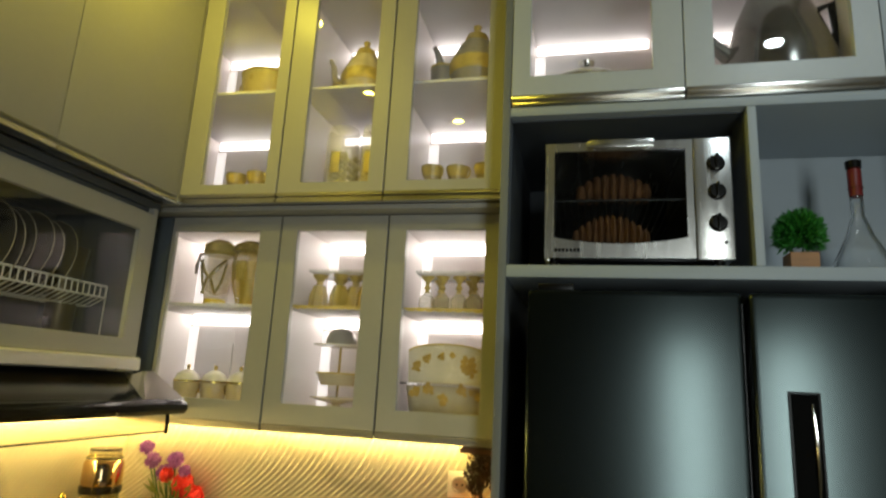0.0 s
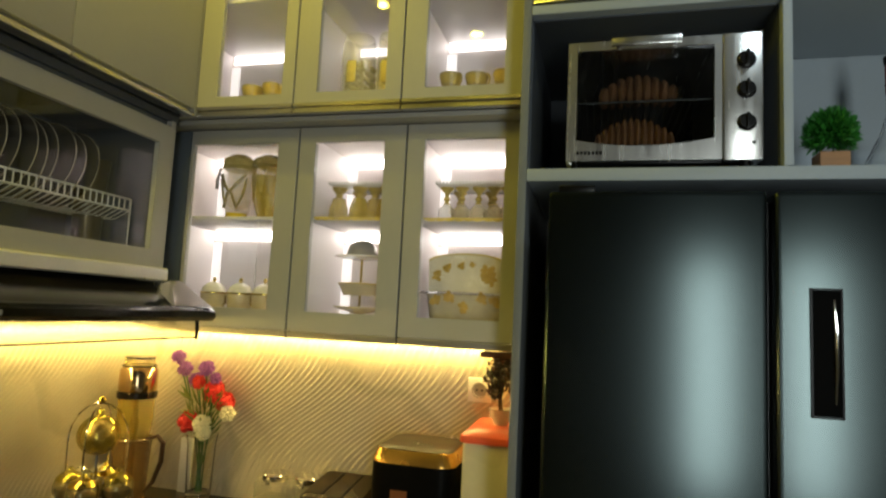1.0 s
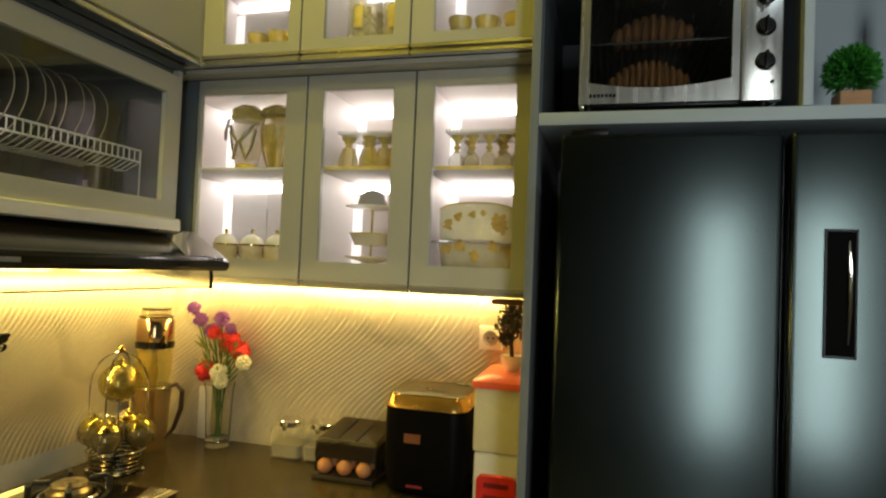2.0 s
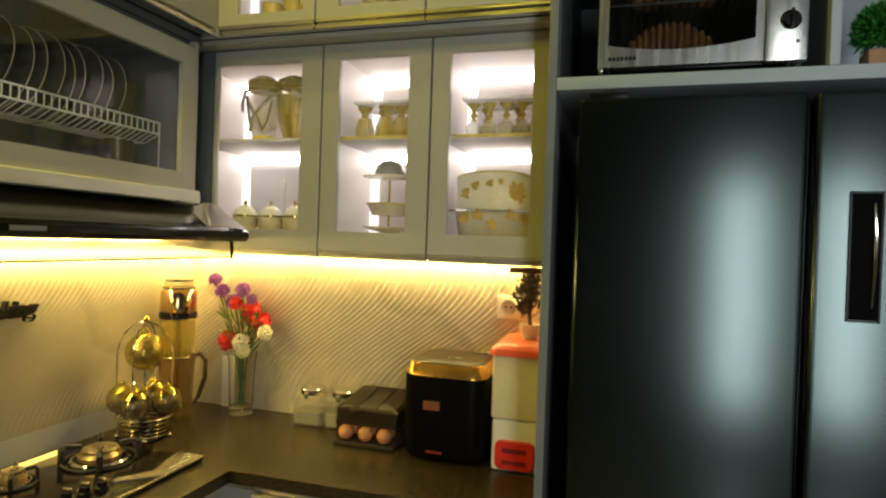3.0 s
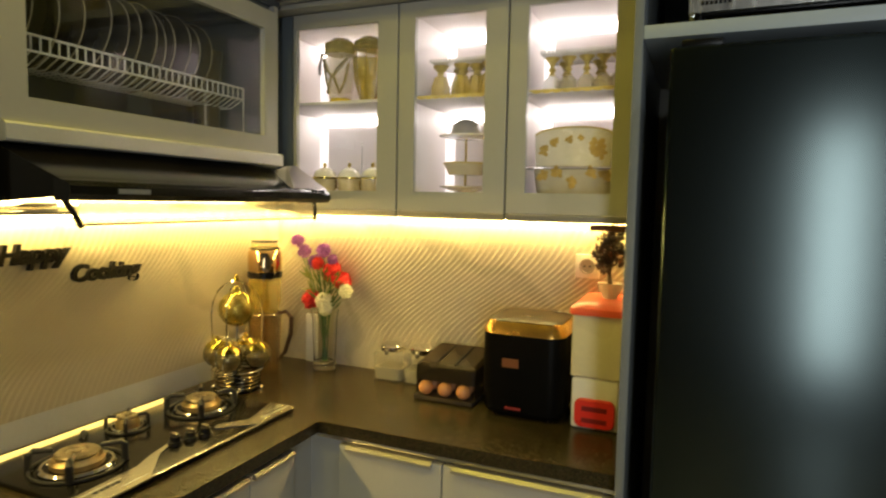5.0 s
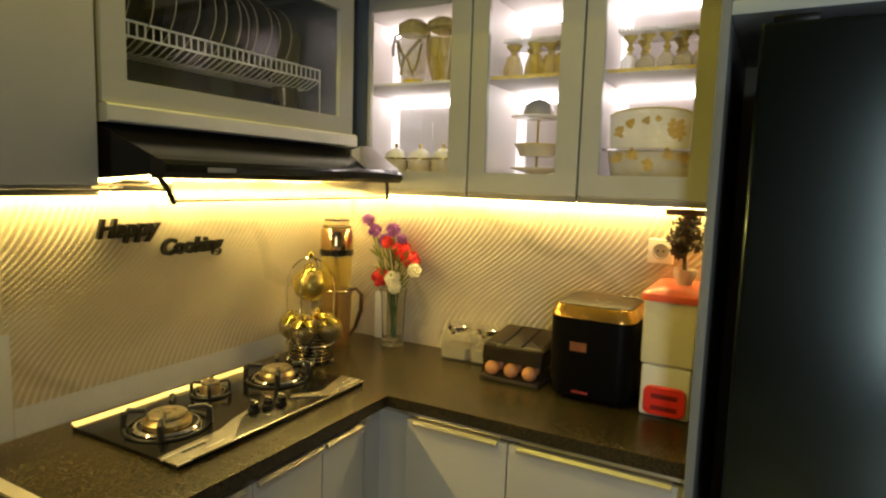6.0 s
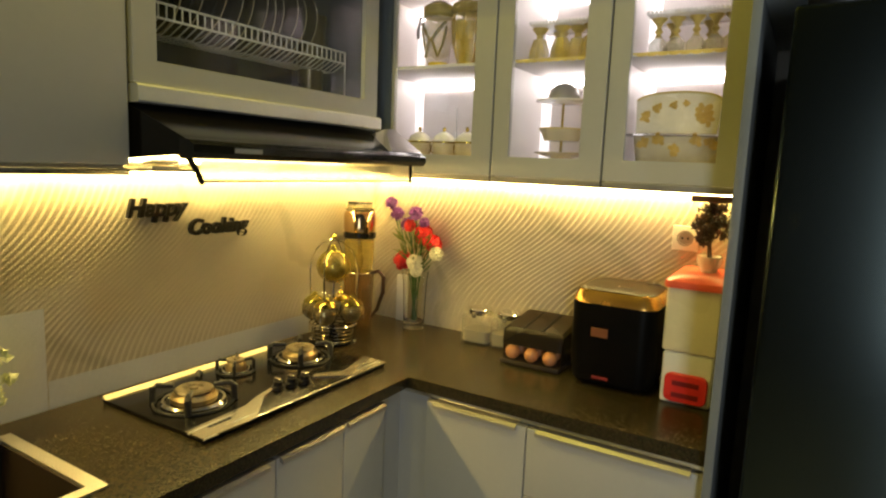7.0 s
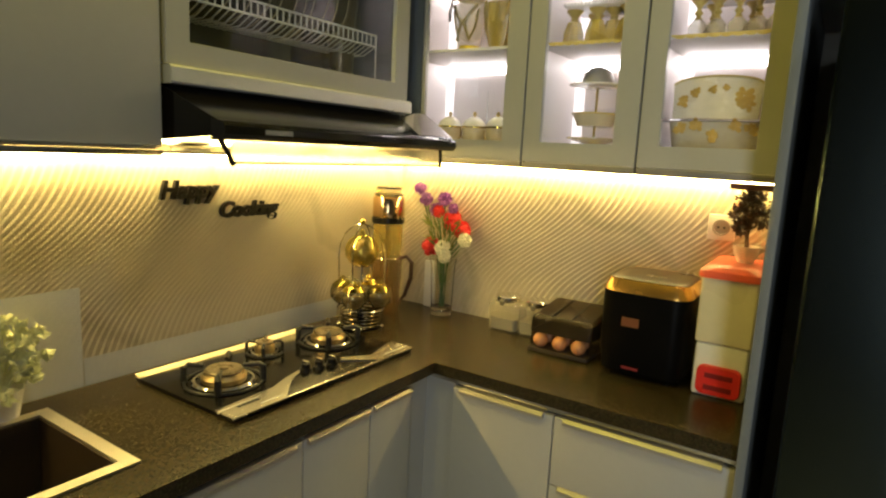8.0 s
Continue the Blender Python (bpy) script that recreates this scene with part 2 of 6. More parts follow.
def finish(bm, name, material, smooth=True):
    me = bpy.data.meshes.new(name)
    bmesh.ops.recalc_face_normals(bm, faces=bm.faces)
    bm.to_mesh(me)
    bm.free()
    me.materials.append(material)
    if smooth:
        me.polygons.foreach_set("use_smooth", [True] * len(me.polygons))
        me.set_sharp_from_angle(angle=radians(35))
    return me


def part(name, bm, material, parent, label=""):
    """Links a bmesh, modelled in the place's coordinates, as one mesh under a thing or a part."""
    base = BASE[parent.name]
    bmesh.ops.translate(bm, verts=bm.verts, vec=-base)
    ob = new(name, finish(bm, name, material))
    ob.parent = parent
    BASE[ob.name] = base
    return tagged(ob, label) if label else ob


def solo(name, bm, material, label, category="", kind="", group=""):
    ob = new(name, finish(bm, name, material))
    return tagged(ob, label, category, group, kind)


def B():
    return bmesh.new()


def bx(bm, x0, x1, y0, y1, z0, z1):
    r = bmesh.ops.create_cube(bm, size=1)["verts"]
    for v in r:
        v.co = Vector(((x0 + x1) / 2 + v.co.x * (x1 - x0), (y0 + y1) / 2 + v.co.y * (y1 - y0), (z0 + z1) / 2 + v.co.z * (z1 - z0)))
    return bm


def bev(bm, w=0.002, n=2):
    sharp = [e for e in bm.edges if len(e.link_faces) == 2 and e.calc_face_angle(0) > 0.3]
    bmesh.ops.bevel(bm, geom=sharp, offset=w, segments=n, affect="EDGES", profile=0.6)
    return bm


def box(x0, x1, y0, y1, z0, z1, w=0.002, n=2):
    bm = bx(B(), x0, x1, y0, y1, z0, z1)
    return bev(bm, w, n) if w else bm


def lathe(profile, c, n=28, bm=None, squash=1.0):
    """Turns (radius, height) pairs round the vertical through c."""
    bm = bm or B()
    rings = []
    for r, h in profile:
        rings.append([bm.verts.new((c[0] + r * math.cos(2 * math.pi * k / n), c[1] + squash * r * math.sin(2 * math.pi * k / n), c[2] + h)) for k in range(n)])
    for a, b in zip(rings, rings[1:]):
        for k in range(n):
            bm.faces.new((a[k], a[(k + 1) % n], b[(k + 1) % n], b[k]))
    for ring, r in ((rings[0], profile[0][0]), (rings[-1], profile[-1][0])):
        if r > 1e-4:
            bm.faces.new(ring)
    bmesh.ops.remove_doubles(bm, verts=bm.verts, dist=1e-5)
    return bm


def fluted(profile, c, n=32, lobes=8, depth=0.08):
    """A turned shape whose wall runs in upright flutes."""
    bm = lathe(profile, c, n)
    for v in bm.verts:
        k = 1 + depth * math.cos(lobes * math.atan2(v.co.y - c[1], v.co.x - c[0]))
        v.co.x, v.co.y = c[0] + (v.co.x - c[0]) * k, c[1] + (v.co.y - c[1]) * k
    return bm


def tube(points, r, n=8, bm=None, closed=False):
    """A round bar along points; r may be one radius or one for each point."""
    bm = bm or B()
    pts = [Vector(p) for p in points]
    rs = r if isinstance(r, (list, tuple)) else [r] * len(pts)
    rings, up = [], Vector((0.13, 0.21, 0.97))
    for i, p in enumerate(pts):
        if closed:
            d = pts[(i + 1) % len(pts)] - pts[i - 1]
        else:
            d = pts[min(i + 1, len(pts) - 1)] - pts[max(i - 1, 0)]
        d.normalize()
        a = d.cross(up)
        if a.length < 0.05:
            a = d.cross(Vector((1, 0, 0)))
        a.normalize()
        b = d.cross(a)
        rings.append([bm.verts.new(p + rs[i] * (math.cos(2 * math.pi * k / n) * a + math.sin(2 * math.pi * k / n) * b)) for k in range(n)])
    pairs = list(zip(rings, rings[1:])) + ([(rings[-1], rings[0])] if closed else [])
    for a, b in pairs:
        for k in range(n):
            bm.faces.new((a[k], a[(k + 1) % n], b[(k + 1) % n], b[k]))
    if not closed:
        bm.faces.new(rings[0])
        bm.faces.new(rings[-1])
    return bm


def arc(c, r, a0, a1, n, plane="xz"):
    out = []
    for k in range(n + 1):
        a = radians(a0 + (a1 - a0) * k / n)
        u, v = r * math.cos(a), r * math.sin(a)
        out.append({"xz": (c[0] + u, c[1], c[2] + v), "yz": (c[0], c[1] + u, c[2] + v), "xy": (c[0] + u, c[1] + v, c[2])}[plane])
    return out


def prism(points, z0, z1, bm=None):
    """A flat shape, given in x and y, raised from z0 to z1."""
    bm = bm or B()
    lo = [bm.verts.new((x, y, z0)) for x, y in points]
    hi = [bm.verts.new((x, y, z1)) for x, y in points]
    n = len(points)
    for k in range(n):
        bm.faces.new((lo[k], lo[(k + 1) % n], hi[(k + 1) % n], hi[k]))
    bm.faces.new(lo)
    bm.faces.new(hi)
    return bm


def blob(c, r, seed, rough=0.12, n=2, sq=(1, 1, 1), bm=None):
    bm = bm or B()
    vs = bmesh.ops.create_icosphere(bm, subdivisions=n, radius=1)["verts"]
    for v in vs:
        k = 1 + rough * noise.noise(v.co * 2.3 + Vector((seed, seed * 0.7, 0)))
        v.co = Vector(c) + Vector((v.co.x * sq[0], v.co.y * sq[1], v.co.z * sq[2])) * r * k
    return bm


def leaf(bm, p, d, length, width, rng):
    """One bent leaf of four faces from p along d."""
    d = Vector(d).normalized()
    s = d.cross(Vector((rng.uniform(-1, 1), rng.uniform(-1, 1), rng.uniform(-1, 1)))).normalized()
    u = d.cross(s)
    p = Vector(p)
    a = bm.verts.new(p)
    m1, m2 = bm.verts.new(p + d * length * 0.5 + s * width / 2), bm.verts.new(p + d * length * 0.5 - s * width / 2)
    mm = bm.verts.new(p + d * length * 0.52 + u * width * 0.18)
    e = bm.verts.new(p + d * length - u * length * 0.12)
    for f in ((a, m1, mm), (a, mm, m2), (m1, e, mm), (mm, e, m2)):
        bm.faces.new(f)


# ---- the room ----
C, TOP = 0.88, 3.12
solo("floor", box(-0.1, 4.1, -4.5, 0.1, -0.1, 0, 0), FLOORT, "pale grey tiled kitchen floor", "floor", "structure")
solo("ceiling", box(-0.1, 4.1, -4.5, 0.1, TOP, TOP + 0.1, 0), WALLPAINT, "plain white ceiling", "ceiling", "structure")
solo("wall_north", box(-0.1, 4.1, 0.012, 0.1, 0, TOP, 0), WALLPAINT, "painted wall behind the cabinets", "wall", "structure")
solo("wall_west", box(-0.1, -0.012, -4.5, 0.012, 0, TOP, 0), WALLPAINT, "painted wall behind the stove", "wall", "structure")
# east and south walls stay out of view; their dark tone dims reflections
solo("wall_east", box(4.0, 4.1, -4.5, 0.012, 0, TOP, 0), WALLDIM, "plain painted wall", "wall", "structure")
bm = bx(B(), -0.012, 2.38, -4.5, -4.4, 0, TOP)
bx(bm, 3.08, 4.0, -4.5, -4.4, 0, TOP)
bx(bm, 2.38, 3.08, -4.5, -4.4, 2.45, TOP)
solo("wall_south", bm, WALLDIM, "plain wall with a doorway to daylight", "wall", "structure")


def wavy(name, length, along, start, low=C - 0.02, tall=0.66, proud=0.0, material=None, flat=1.0, label="pale marbled ceramic cladding with wavy diagonal ribs"):
    """Ceramic cladding whose S-shaped ribs stand out of the wall, or a pale sheet for cool light laid on it."""
    step, period, depth = (0.003, 0.0208, 0.0017) if along == "y" else (0.0034, 0.0248, 0.0046)
    nu, nv = int(length / step), int(tall / step)
    u = start - np.arange(nu + 1) * step if along == "y" else start + np.arange(nu + 1) * step
    z = low + np.arange(nv + 1) * step
    U, Z = np.meshgrid(u, z, indexing="ij")
    bend = 0.85 * Z + 0.045 * np.sin(2 * np.pi * (Z - 1.2) / 0.55)
    ph = (U - bend) / period
    saw = 0.5 + 0.5 * np.sin(2 * np.pi * ph + 0.8 * np.sin(2 * np.pi * ph))
    H = flat * depth * saw + proud
    if along == "y":
        co = np.stack([H, U, Z], -1)
    else:
        co = np.stack([U, -H, Z], -1)
    idx = np.arange((nu + 1) * (nv + 1)).reshape(nu + 1, nv + 1)
    q = np.stack([idx[:-1, :-1], idx[1:, :-1], idx[1:, 1:], idx[:-1, 1:]], -1).reshape(-1, 4)
    if along == "y":
        q = q[:, ::-1]
    q = q[:, ::-1] if along == "x_rev" else q
    me = bpy.data.meshes.new(name)
    me.from_pydata(co.reshape(-1, 3).tolist(), [], q.tolist())
    me.materials.append(material or SPLASH)
    me.polygons.foreach_set("use_smooth", [True] * len(me.polygons))
    ob = new(name, me)
    return tagged(ob, label, "wall tile", "", "structure")


wavy("backsplash_north", 1.476, "x", 0.0)
wavy("backsplash_west", 2.4, "y", 0.0)
# cool light low on the stove wall, put in as two pale grey sheets
COOL_PATCH = surface("cool_light_grey", (0.6, 0.6, 0.6), 0.5, 0, 0.08, 6, 120, 0.02)
wavy("light_patch_low", 0.95, "y", -0.4, C + 0.001, 0.076, 0.0024, COOL_PATCH, 0.1, "pale grey sheet standing in for a strip of cool light behind the hob")
wavy("light_patch_tall", 0.85, "y", -1.35, C + 0.001, 0.268, 0.0024, COOL_PATCH, 0.1, "pale grey sheet standing in for cool light on the wall behind the sink")

# ---- worktop and base cabinets ----
FX, FY = 0.592, -0.575
bm = prism([(0.005, -0.003), (1.474, -0.003), (1.474, FY), (FX, FY), (FX, -2.6), (0.005, -2.6), (0.005, -1.8), (0.105, -1.8), (0.105, -2.115),
            (0.46, -2.115), (0.46, -1.49), (0.105, -1.49), (0.105, -1.7999), (0.005, -1.7999)], C - 0.038, C)
edge = [e for e in bm.edges if all(v.co.z > C - 0.001 and (abs(v.co.x - FX) < 1e-4 or abs(v.co.y - FY) < 1e-4) for v in e.verts)]
bmesh.ops.bevel(bm, geom=edge, offset=0.004, segments=3, affect="EDGES", profile=0.5)
solo("worktop", bm, STONE, "dark speckled granite worktop turning the corner", "worktop", "structure")

def base_unit(along, a, b, rows, label, grip=True, top=0.8415):
    """A base cabinet whose fronts face the room, between a and b on the wall's line."""
    if along == "x":
        th = thing("base_cabinet", ((a + b) / 2, -0.3, 0), label, "cabinet", "base cabinets")
        def at(u0, u1, v0, v1, z0, z1, w=0.0015):
            return box(u0, u1, -v1, -v0, z0, z1, w)
    else:
        th = thing("base_cabinet", (0.3, (a + b) / 2, 0), label, "cabinet", "base cabinets")
        def at(u0, u1, v0, v1, z0, z1, w=0.0015):
            return box(v0, v1, u0, u1, z0, z1, w)
    part("body", at(a, b, 0.02, 0.545, 0.1, top, 0), DARKIN, th)
    part("plinth", at(a, b, 0.05, 0.5, 0.0, 0.0995, 0), PLASTIC, th)
    z = 0.815
    for h in rows:
        d = part("door" if h > 0.4 else "drawer_front", at(a + 0.002, b - 0.002, 0.548, 0.57, z - h + 0.003, z), DOOR, th)
        if grip:
            ga = 0.03 if (b - a) > 0.3 else 0.01
            bm = B()
            rings = []
            for u in (a + ga, b - ga):
                rings.append([bm.verts.new((u, -v, w) if along == "x" else (v, u, w)) for v, w in
                              ((0.5495, z + 0.0045), (0.5745, z + 0.0045), (0.5835, z - 0.003), (0.584, z - 0.012), (0.5705, z - 0.012), (0.5705, z + 0.0005), (0.5495, z + 0.0005))])
            for k in range(7):
                bm.faces.new((rings[0][k], rings[0][(k + 1) % 7], rings[1][(k + 1) % 7], rings[1][k]))
            bm.faces.new(rings[0])
            bm.faces.new(rings[1])
            part("edge_pull", bm, PULL, d, "slanted metal edge pull")
        z -= h
    return th


base_unit("x", 0.662, 1.0, [0.71], "pale grey base cabinet with one door and metal pull")
base_unit("x", 1.001, 1.472, [0.205, 0.25, 0.255], "pale grey base cabinet with three wide drawers")
base_unit("y", -0.855, -0.662, [0.71], "narrow pale grey base cabinet under the stove", True)
base_unit("y", -1.11, -0.856, [0.71], "pale grey base cabinet door under the stove")
base_unit("y", -1.55, -1.111, [0.71], "pale grey base cabinet beside the sink", True, 0.67)
base_unit("y", -2.05, -1.551, [0.71], "pale grey base cabinet under the sink", True, 0.67)
base_unit("y", -2.6, -2.051, [0.71], "pale grey base cabinet past the sink", True, 0.67)
solo("corner_post", prism([(0.02, -0.02), (0.66, -0.02), (0.66, -0.548), (0.548, -0.548), (0.548, -0.66), (0.02, -0.66)], 0.0, 0.8415), DOOR,
     "pale grey filler in the inner corner of the base cabinets", "cabinet filler", "structure")
solo("worktop_channel_north", box(0.575, 1.472, -0.56, -0.546, 0.824, 0.8405, 0.001), ALU, "metal grip channel below the worktop edge", "channel", "structure")
solo("worktop_channel_west", box(0.546, 0.564, -2.6, -0.58, 0.824, 0.8405, 0.001), ALU, "metal grip channel below the worktop edge", "channel", "structure")


# ---- wall cabinets ----
def glazed_door(th, x0, x1, y, z0, z1, g, pane=PANE, along="x", label="", paint=None):
    """A framed door with a glass pane; g: the pane's edges. y is the front face, 20 mm thick."""
    def bb(bm, u0, u1, a, b, v0, v1):
        return bx(bm, u0, u1, y + a, y + b, v0, v1) if along == "x" else bx(bm, y - b, y - a, u0, u1, v0, v1)
    bm = B()
    loops = [[(x0, z0), (x1, z0), (x1, z1), (x0, z1)], [(g[0], g[2]), (g[1], g[2]), (g[1], g[3]), (g[0], g[3])]]
    vs = [[[bm.verts.new((u, y + d, v) if along == "x" else (y - d, u, v)) for u, v in lp] for d in (0, 0.02)] for lp in loops]
    (of, ob), (jf, jb) = vs
    for k in range(4):
        m = (k + 1) % 4
        for quad in ((of[k], of[m], jf[m], jf[k]), (ob[k], ob[m], jb[m], jb[k]), (of[k], of[m], ob[m], ob[k]), (jf[k], jf[m], jb[m], jb[k])):
            bm.faces.new(quad)
    bmesh.ops.recalc_face_normals(bm, faces=bm.faces)
    bev(bm, 0.0012, 1)
    d = part("door", bm, paint or DOOR, th, label)
    p = part("pane", bb(B(), g[0] - 0.004, g[1] + 0.004, 0.0105, 0.0145, g[2] - 0.004, g[3] + 0.004), pane, d, "clear glass pane")
    p.visible_shadow = False
    return d


def open_case(th, x0, x1, yf, yb, z0, z1, inner, shelves=(), led=None):
    """Carcass open at the front; shelves at the heights given."""
    t, led = 0.016, led or COOLLED
    part("side_panel", box(x0, x0 + t, yf, yb, z0, z1, 0), inner, th)
    part("side_panel", box(x1 - t, x1, yf, yb, z0, z1, 0), inner, th)
    part("bottom_panel", box(x0 + t, x1 - t, yf, yb, z0, z0 + t, 0), inner, th)
    part("top_panel", box(x0 + t, x1 - t, yf, yb, z1 - t, z1, 0), inner, th)
    part("back_panel", box(x0 + t, x1 - t, yb - 0.008, yb, z0 + t, z1 - t, 0), inner, th)
    for s in shelves:
        part("shelf", box(x0 + t + 0.001, x1 - t - 0.001, yf + 0.012, yb - 0.009, s - 0.009, s, 0.001), SHELFM, th)
    for s in (*shelves, z1):
        top = s - 0.0165 if s == z1 else s - 0.0095
        part("led_strip", box(x0 + t + 0.01, x1 - t - 0.01, yb - 0.013, yb - 0.0085, top - 0.03, top - 0.001, 0), led, th, "lit white LED strip")
    floors = (z0 + t, *shelves)
    for a, b in zip(floors, (*[q - 0.014 for q in shelves], z1 - t)):
        part("led_strip", box(x0 + t + 0.002, x0 + t + 0.036, yb - 0.012, yb - 0.0085, a + 0.01, b - 0.04, 0), SOFTLED, th, "lit white LED strip")
    part("door_seal", box(x1 - 0.006, x1 + 0.006, yf - 0.0016, yf - 0.0002, z0, z1, 0), PLASTIC, th, "dark door seal")


LOWX = (0.345, 0.745, 1.102, 1.462)
LG = ((0.362, 0.672), (0.803, 1.031), (1.16, 1.402))
for k in range(3):
    th = thing("glass_front_cabinet", ((LOWX[k] + LOWX[k + 1]) / 2, -0.18, 1.5), "pale grey wall cabinet with a glazed door and lit white inside", "cabinet", "lower wall cabinets")
    open_case(th, (LOWX[k] if k else 0.2) + 0.001, LOWX[k + 1] - 0.001, -0.354, -0.01, 1.503, 2.16, INNER, (1.878,))
    x0 = LOWX[k] if k else 0.348
    glazed_door(th, x0 + 0.003, LOWX[k + 1] - 0.003, -0.376, 1.5205, 2.158, (*LG[k], 1.581, 2.111))
    bm = bx(B(), LOWX[k] + 0.003, LOWX[k + 1] - 0.003, -0.3775, -0.3545, 1.511, 1.5185)
    bx(bm, LOWX[k] + 0.003, LOWX[k + 1] - 0.003, -0.3725, -0.3545, 1.4985, 1.5108)
    part("grip_profile", bev(bm, 0.001, 1), PULL, th, "brushed metal grip profile")
solo("corner_strip", box(0.2, 0.3465, -0.376, -0.3555, 1.505, 2.158, 0.001), STRIP, "narrow blue-grey filler strip beside the glazed door", "cabinet filler", "structure")
solo("corner_filler", box(0.0, 0.1995, -0.353, -0.005, 1.503, 2.16, 0.001), DOOR, "pale grey filler panel in the cabinet corner", "cabinet filler", "structure")

UPX = (0.412, 0.754, 1.102, 1.464)
UG = ((0.484, 0.711), (0.83, 1.05), (1.172, 1.403))
for k in range(3):
    th = thing("glass_front_cabinet", ((UPX[k] + UPX[k + 1]) / 2, -0.22, 2.18), "tall upper cabinet with a glazed door and lit shelves", "cabinet", "upper wall cabinets")
    open_case(th, (UPX[k] if k else 0.215) + 0.001, UPX[k + 1] - 0.001, -0.428, -0.01, 2.2, 3.10, INNER, (2.582, 2.945), DIMLED)
    glazed_door(th, UPX[k] + 0.0025, UPX[k + 1] - 0.0025, -0.452, 2.212, 3.09, (*UG[k], 2.244, 3.03))
    bm = bx(B(), UPX[k] + 0.002, UPX[k + 1] - 0.002, -0.456, -0.43, 2.2, 2.2105)
    bx(bm, UPX[k] + 0.002, UPX[k + 1] - 0.002, -0.447, -0.43, 2.19, 2.1995)
    bx(bm, UPX[k] + 0.002, UPX[k + 1] - 0.002, -0.456, -0.43, 2.18, 2.1895)
    part("grip_profile", bev(bm, 0.001, 1), ALU, th, "ribbed metal grip profile")
solo("cabinet_soffit_north", box(0.216, 1.464, -0.428, -0.012, 2.163, 2.178, 0.001), DOOR, "shaded board between the cabinet rows", "board", "structure")

# blank upper cabinets on the stove wall
UY = (-0.456, -0.926, -1.37, -1.82, -2.3, -2.6)
for a, b in zip(UY, UY[1:]):
    th = thing("wall_cabinet", (0.2, (a + b) / 2, 2.18), "plain pale upper cabinet with a flat door", "cabinet", "upper wall cabinets")
    part("body", box(0.0, 0.388, b + 0.001, a - 0.001, 2.192, 3.10, 0), DOOR, th)
    part("door", box(0.39, 0.411, b + 0.0015, a - 0.0015, 2.205, 3.09, 0.0015), DOOR, th)
    part("grip_profile", box(0.36, 0.414, b + 0.002, a - 0.002, 2.178, 2.191, 0.0015), ALU, th, "brushed metal grip profile")
bm = bx(B(), 0.0, 0.2145, -0.4545, -0.005, 2.18, 3.10)
bx(bm, 0.2146, 0.41, -0.4545, -0.43, 2.18, 3.10)
solo("cabinet_corner_block", bm, DOOR, "pale filler in the upper corner", "cabinet filler", "structure")

# dish-drying cabinet over the hood
th = thing("dish_cabinet", (0.19, -0.91, 1.65), "pale grey dish cabinet with a smoked glass door", "cabinet")
t = 0.016
part("side_panel", box(0.0, 0.355, -1.332, -1.332 + t, 1.654, 2.15, 0), DOOR, th)
part("side_panel", box(0.0, 0.376, -0.49 - t, -0.49, 1.654, 2.15, 0), DOOR, th)
part("bottom_panel", box(0.0, 0.355, -1.332 + t, -0.49 - t, 1.654, 1.67, 0), STEEL, th, "thin steel bottom")
# top, back and a sheet on the side panel are dark to paint inside shade
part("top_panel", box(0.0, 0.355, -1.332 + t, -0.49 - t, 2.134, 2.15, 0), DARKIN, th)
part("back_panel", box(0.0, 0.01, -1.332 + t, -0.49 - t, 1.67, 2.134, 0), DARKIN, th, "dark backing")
part("shade_lining", box(0.011, 0.355, -0.5095, -0.5065, 1.671, 2.133, 0), DARKIN, th)
glazed_door(th, -1.3325, -0.507, 0.378, 1.694, 2.13, (-1.276, -0.556, 1.745, 2.071), SMOKE, "y")
bm = B()
trim = [[bm.verts.new((x, y, z)) for x, z in ((0.345, 1.6925), (0.388, 1.6925), (0.395, 1.687), (0.396, 1.657), (0.393, 1.653), (0.345, 1.653))] for y in (-1.333, -0.488)]
for k in range(6):
    bm.faces.new((trim[0][k], trim[0][(k + 1) % 6], trim[1][(k + 1) % 6], trim[1][k]))
bm.faces.new(trim[0])
bm.faces.new(trim[1])
part("grip_profile", bev(bm, 0.0015, 2), surface("pale_satin_trim", (0.88, 0.85, 0.8), 0.3, 0.4, 0.1, 5, 240, 0.05), th, "pale satin metal grip profile")
solo("dish_cabinet_filler", box(0.0, 0.285, -0.489, -0.355, 1.52, 2.16, 0.001), DOOR, "grey filler panel beside the dish cabinet", "cabinet filler", "structure")
# dark tone here puts the shade between the rows into the board's colour
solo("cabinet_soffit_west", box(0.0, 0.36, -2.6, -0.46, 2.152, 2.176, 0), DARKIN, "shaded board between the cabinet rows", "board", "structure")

# white wire rack with plates
rack = thing("dish_rack", (0.19, -0.9, 1.671), "white wire dish rack in the dish cabinet", "dish rack")
for x in (0.08, 0.27):
    for z in (1.862, 1.897):
        part("rail", tube([(x, -1.29, z), (x, -0.53, z)], 0.003, 8), WHITEP, rack)
bm = B()
for k in range(36):
    y = -1.285 + k * 0.0215
    for x in (0.08, 0.27):
        tube([(x, y, 1.862), (x, y, 1.897)], 0.0022, 5, bm)
    tube([(0.08, y, 1.862), (0.13, y, 1.836), (0.22, y, 1.836), (0.27, y, 1.862)], 0.0018, 5, bm)
part("wire", bm, WHITEP, rack)
for y in (-1.29, -0.53):
    part("foot", tube([(0.08, y, 1.897), (0.08, y, 1.672), (0.27, y, 1.672), (0.27, y, 1.897)], 0.003, 6), WHITEP, rack)
first = None
ys = [-1.25, -1.19, -1.13, -1.07, -1.0, -0.95, -0.915, -0.865, -0.835, -0.805, -0.75, -0.715, -0.67]
